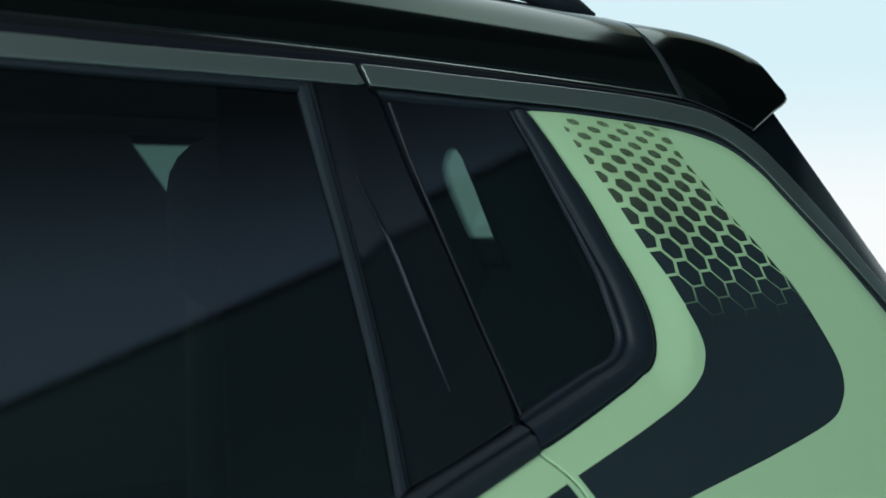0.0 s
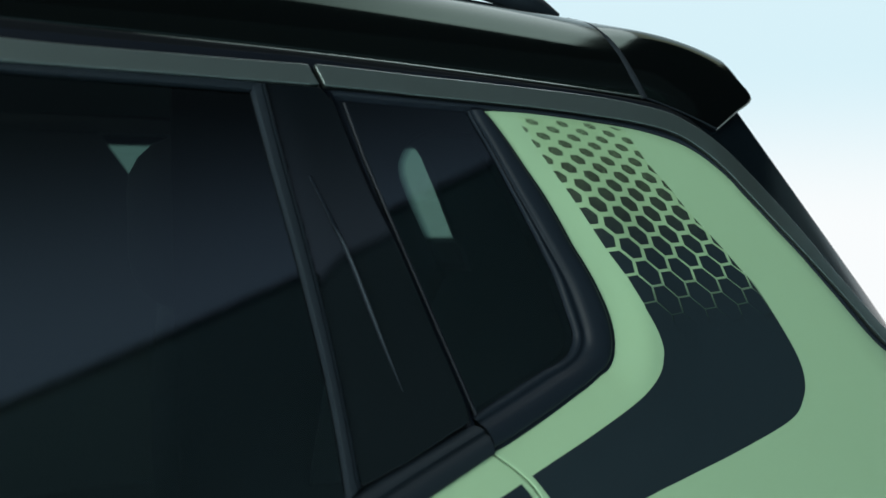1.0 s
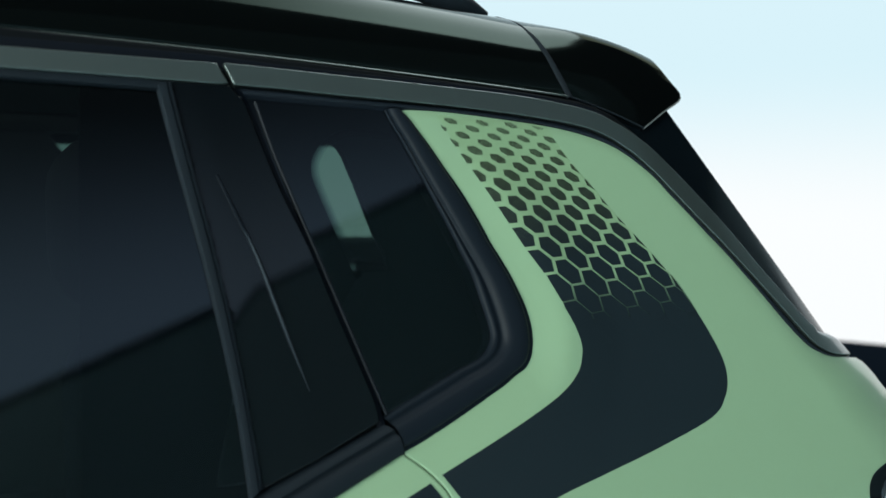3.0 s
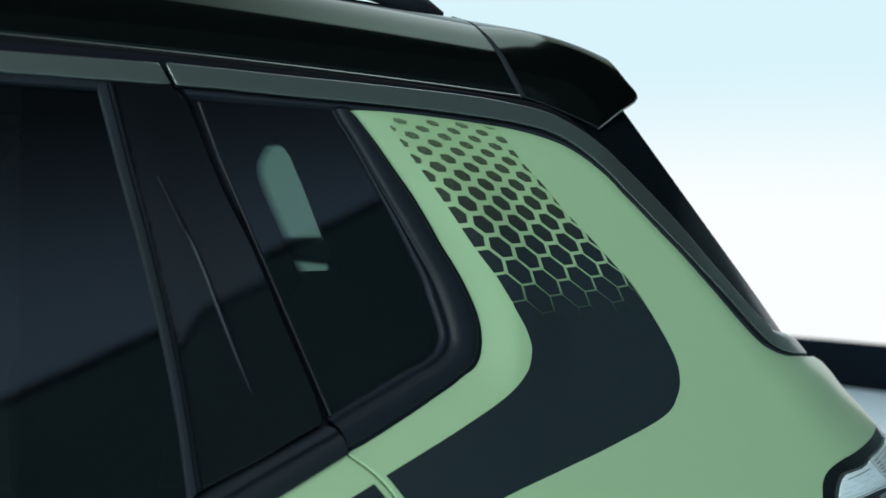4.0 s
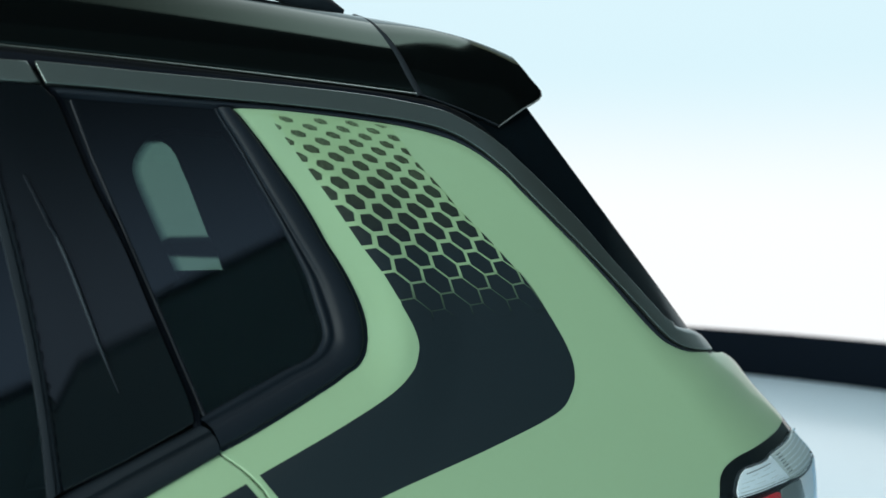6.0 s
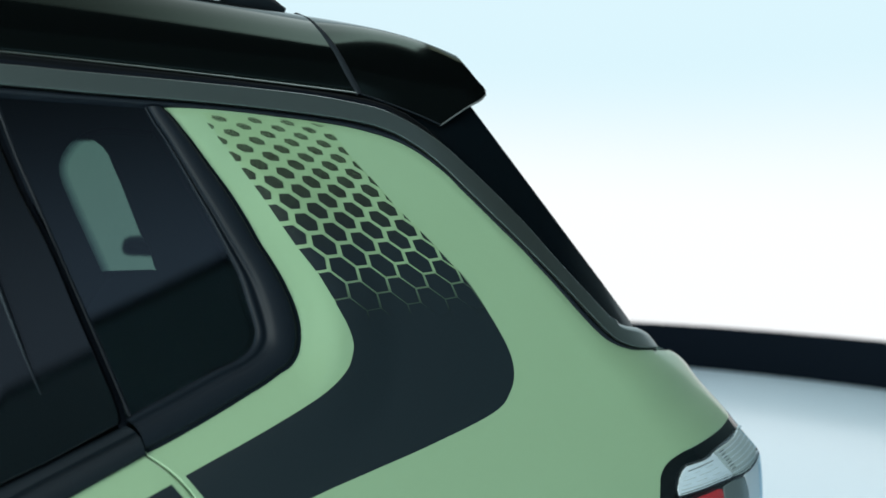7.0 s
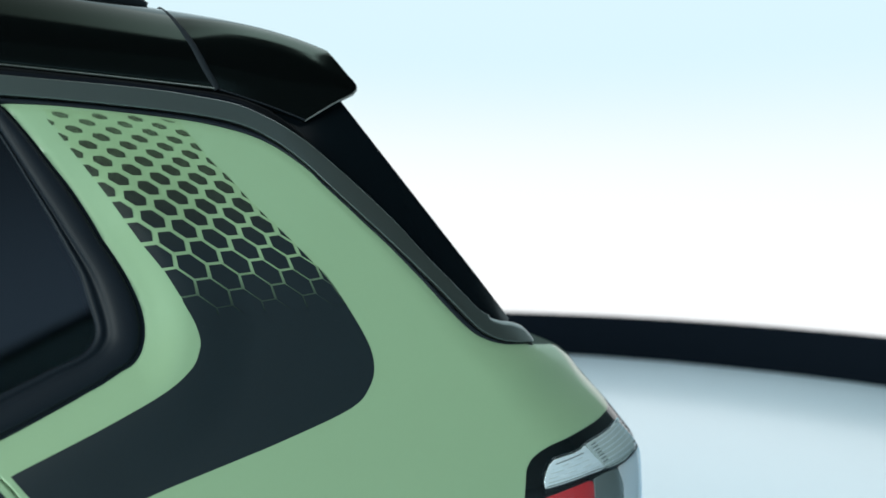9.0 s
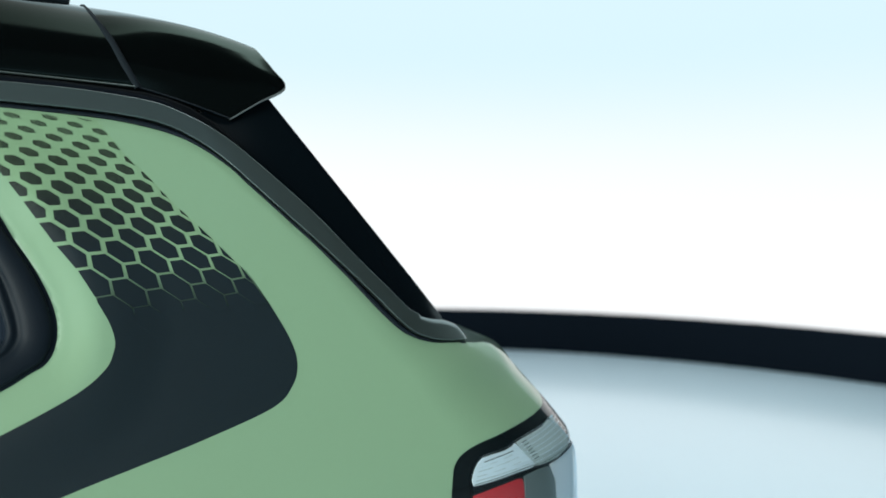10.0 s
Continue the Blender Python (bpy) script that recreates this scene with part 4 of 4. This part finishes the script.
slab("printed_border", [Vector((0.2410, 1.4590)), Vector((0.4220, 1.4560)), Vector((0.4340, 1.4400))] + RIM + [Vector((0.3420, 1.1900)), Vector((0.3080, 1.2730)), Vector((0.2660, 1.3840))], FRIT, window, 0.013, 0.002, 0.0003, 0.012)
for k, mat in enumerate((DOTS, DOTS_THIN, DOTS_FADE)):
    slab("dotted_border", inset_rim(0.0033 * k + 0.0002) + list(reversed(inset_rim(0.0033 * (k + 1)))), mat, window, 0.0135, 0.001, 0.0001, 0.012)
slab("pillar_trim", [Vector(p) for p in ((0.1830, 1.4970), (0.6230, 1.4970), (0.7230, 1.0820), (0.4030, 1.0220), (0.2030, 1.0220), (0.2630, 1.2555), (0.4100, 1.2535), (0.4400, 1.2530), (0.4330, 1.2840), (0.4220, 1.3060), (0.4000, 1.3740), (0.3915, 1.3960), (0.3895, 1.4020), (0.3855, 1.4130), (0.3785, 1.4240), (0.3680, 1.4330), (0.3560, 1.4385), (0.3430, 1.4405), (0.1830, 1.4410))], PILLAR_TRIM, car, 0.068, 0.01, 0.003, 0.015, label="dark pillar trim inside the quarter window")
slab("pillar_trim", [Vector(p) for p in ((0.06, 1.50), (0.295, 1.50), (0.295, 0.92), (0.06, 0.92))], DARKTRIM, car, 0.088, 0.01, 0.003, 0.02, label="dark pillar trim behind the door glass")
for outline in (((-1.1, 1.548), (-1.1, 1.63), (0.14, 1.63), (0.14, 1.53), (-0.115, 1.53)), ((-1.1, 0.36), (-1.1, 1.545), (-0.130, 1.545), (0.067, 1.25), (0.067, 0.36)), ((0.072, 0.36), (0.072, 1.25), (0.205, 1.25), (0.205, 0.36)), ((0.13, 1.255), (0.13, 1.545), (0.205, 1.545), (0.205, 1.255)), ((0.21, 0.36), (0.21, 1.135), (0.70, 1.135), (0.70, 1.175), (1.0, 1.175), (1.0, 0.36)), ((0.95, 1.245), (0.95, 1.545), (1.02, 1.545), (1.15, 1.245))):
    slab("cabin_trim", [Vector(p) for p in outline], TRIM, car, 0.03, 0.01, 0.003, 0.03, True, "dark cabin side trim")
slab("luggage_cover", [Vector(p) for p in ((0.413, 1.215), (0.402, 1.219), (0.398, 1.230), (0.404, 1.242), (0.418, 1.247), (1.12, 1.247), (1.12, 1.165), (0.75, 1.178), (0.55, 1.205))], TRIM, car, 0.045, 0.05, 0.004, 0.02, True, "dark luggage cover edge")
slab("far_window", [Vector(p) for p in ((0.21, 1.52), (0.90, 1.52), (1.02, 1.30), (1.05, 1.10), (0.21, 1.06))], TINT, car, 0.012, 0.001, 0.0005, 0.03, True, "dark tinted far quarter glass")
slab("far_door_glass", [Vector(p) for p in ((-0.85, 1.52), (0.20, 1.52), (0.20, 0.98), (-0.85, 0.97))], DEEP, car, 0.012, 0.001, 0.0005, 0.03, True, "dark tinted far door glass")
slab("far_panel", [Vector(p) for p in ((-0.85, 0.97), (0.20, 0.975), (0.25, 1.05), (1.06, 1.095), (1.25, 1.06))] + rear_edge[1:] + LAMP + [Vector((1.146, 0.5)), Vector((-0.85, 0.5))], GREEN, car, 0.0, 0.012, 0.003, 0.03, True, "sage green far side panel")
slab("far_strip", [Vector(p) for p in ((-0.85, 1.53), (-0.85, 1.496), (0.15, 1.496), (0.30, 1.505), (0.86, 1.505), (0.95, 1.44), (1.0, 1.46), (0.9, 1.53))], STRIP, car, -0.004, 0.012, 0.002, 0.03, True, "dark grey satin trim strip")

part("headliner", loft([[Vector((x, y, 1.57 - 0.02 * abs(y - MID))) for y in (0.98, 1.2, 1.5, 1.8, 2.02)] for x in (-1.1, 0.0, 0.85)]), TRIM, car, "dark headliner")
part("cabin_floor", box(-1.9, 1.2, 0.85, 2.15, 0.34, 0.40, 0.01), TRIM, car)


part("door_trim", box(-0.85, 0.45, 0.86, 0.90, 0.36, 0.955, 0.01), TRIM, car, "dark inner door trim")


def rear_seat():
    seat = new("rear_seat")
    seat.parent = car
    bm = box(0.02, 0.22, 0.95, 2.05, 0.55, 1.16, 0.05, 3)
    part("backrest", bm, FABRIC, seat, "dark fabric rear backrest")
    part("cushion", box(-0.42, 0.06, 0.95, 2.05, 0.45, 0.62, 0.05, 3), FABRIC, seat)
    for x0, y0, y1 in ((-0.010, 1.06, 1.28), (0.03, 1.74, 1.96)):
        rest = part("headrest", box(x0, x0 + 0.19, y0, y1, 1.17, 1.432, 0.084, 5), FABRIC, seat, "dark fabric headrest")
        for y in (y0 + 0.06, y1 - 0.06):
            part("post", sweep([Vector((x0 + 0.09, y, 1.10)), Vector((x0 + 0.09, y, 1.22))], 0.006, 8), SATIN, seat)


rear_seat()

# ---------------------------------------------------------------- lower body, front and wheels
CLAD = material("black_cladding", (0.018, 0.019, 0.020), 0.65, grain=0.1, scale=300, bump=0.3)


def body_row(x, half, z0, z1, roll=0.05):
    return [Vector((x, MID - half + 0.02, z0)), Vector((x, MID - half, z0 + 0.1)), Vector((x, MID - half - 0.01, (z0 + z1) / 2)), Vector((x, MID - half + 0.015, z1 - roll)), Vector((x, MID - half + 0.09, z1)), Vector((x, MID, z1 + 0.03))]


for far in (False, True):
    slab("sill", [Vector(p) for p in ((-0.85, 0.26), (-0.85, 0.495), (0.95, 0.495), (1.32, 0.72), (1.42, 0.70), (1.42, 0.30), (1.10, 0.27))], CLAD, car, -0.006, 0.03, 0.004, 0.04, far, "black plastic lower cladding")
    slab("front_door", [Vector(p) for p in ((-0.855, 0.5), (-0.855, 0.925), (-1.75, 0.915), (-1.75, 0.5))], GREEN, car, 0.0, 0.012, 0.003, 0.04, far, "sage green front door")
    slab("front_window", [Vector(p) for p in ((-0.86, 0.93), (-0.86, 1.50), (-1.10, 1.50), (-1.70, 0.93))], TINT, car, 0.012, 0.001, 0.0005, 0.04, far, "dark tinted front door glass")
part("front_body", loft([mirrored(body_row(x, h, z0, z1)) for x, h, z0, z1 in ((-1.74, 0.80, 0.26, 0.95), (-2.1, 0.80, 0.28, 0.93), (-2.45, 0.78, 0.28, 0.88), (-2.62, 0.70, 0.30, 0.80), (-2.70, 0.60, 0.34, 0.70))]), GREEN, car, "sage green bonnet and wings")
part("windscreen", loft([[Vector((-1.15, y, 1.60 + 0.06 * (1 - abs(y - MID) / 0.6))) for y in (0.95, 1.2, 1.5, 1.8, 2.05)], [Vector((-1.76 - 0.05 * (1 - abs(y - MID) / 0.7), y, 0.955)) for y in (0.82, 1.15, 1.5, 1.85, 2.18)]]), TINT, car, "tinted windscreen")


def wheel(x, y, out):
    hub = new("wheel")
    hub.parent = car
    rows = []
    for k in range(33):
        a = 2 * math.pi * k / 32
        rows.append([Vector((x + r * math.cos(a), y + out * d, 0.335 + r * math.sin(a))) for r, d in ((0.22, 0.0), (0.225, 0.10), (0.30, 0.115), (0.328, 0.10), (0.335, 0.07), (0.335, -0.07), (0.328, -0.10), (0.30, -0.115), (0.225, -0.10), (0.22, 0.0))])
    part("tyre", loft(rows), TYRE, hub)
    rim = []
    for k in range(33):
        a = 2 * math.pi * k / 32
        rim.append([Vector((x + r * math.cos(a), y + out * d, 0.335 + r * math.sin(a))) for r, d in ((0.221, 0.09), (0.20, 0.08), (0.18, 0.045), (0.06, 0.06), (0.002, 0.065))])
    part("rim", loft(rim), ALLOY, hub)


for x in (-2.02, 0.62):
    wheel(x, MID - 0.70, -1)
    wheel(x, MID + 0.70, 1)
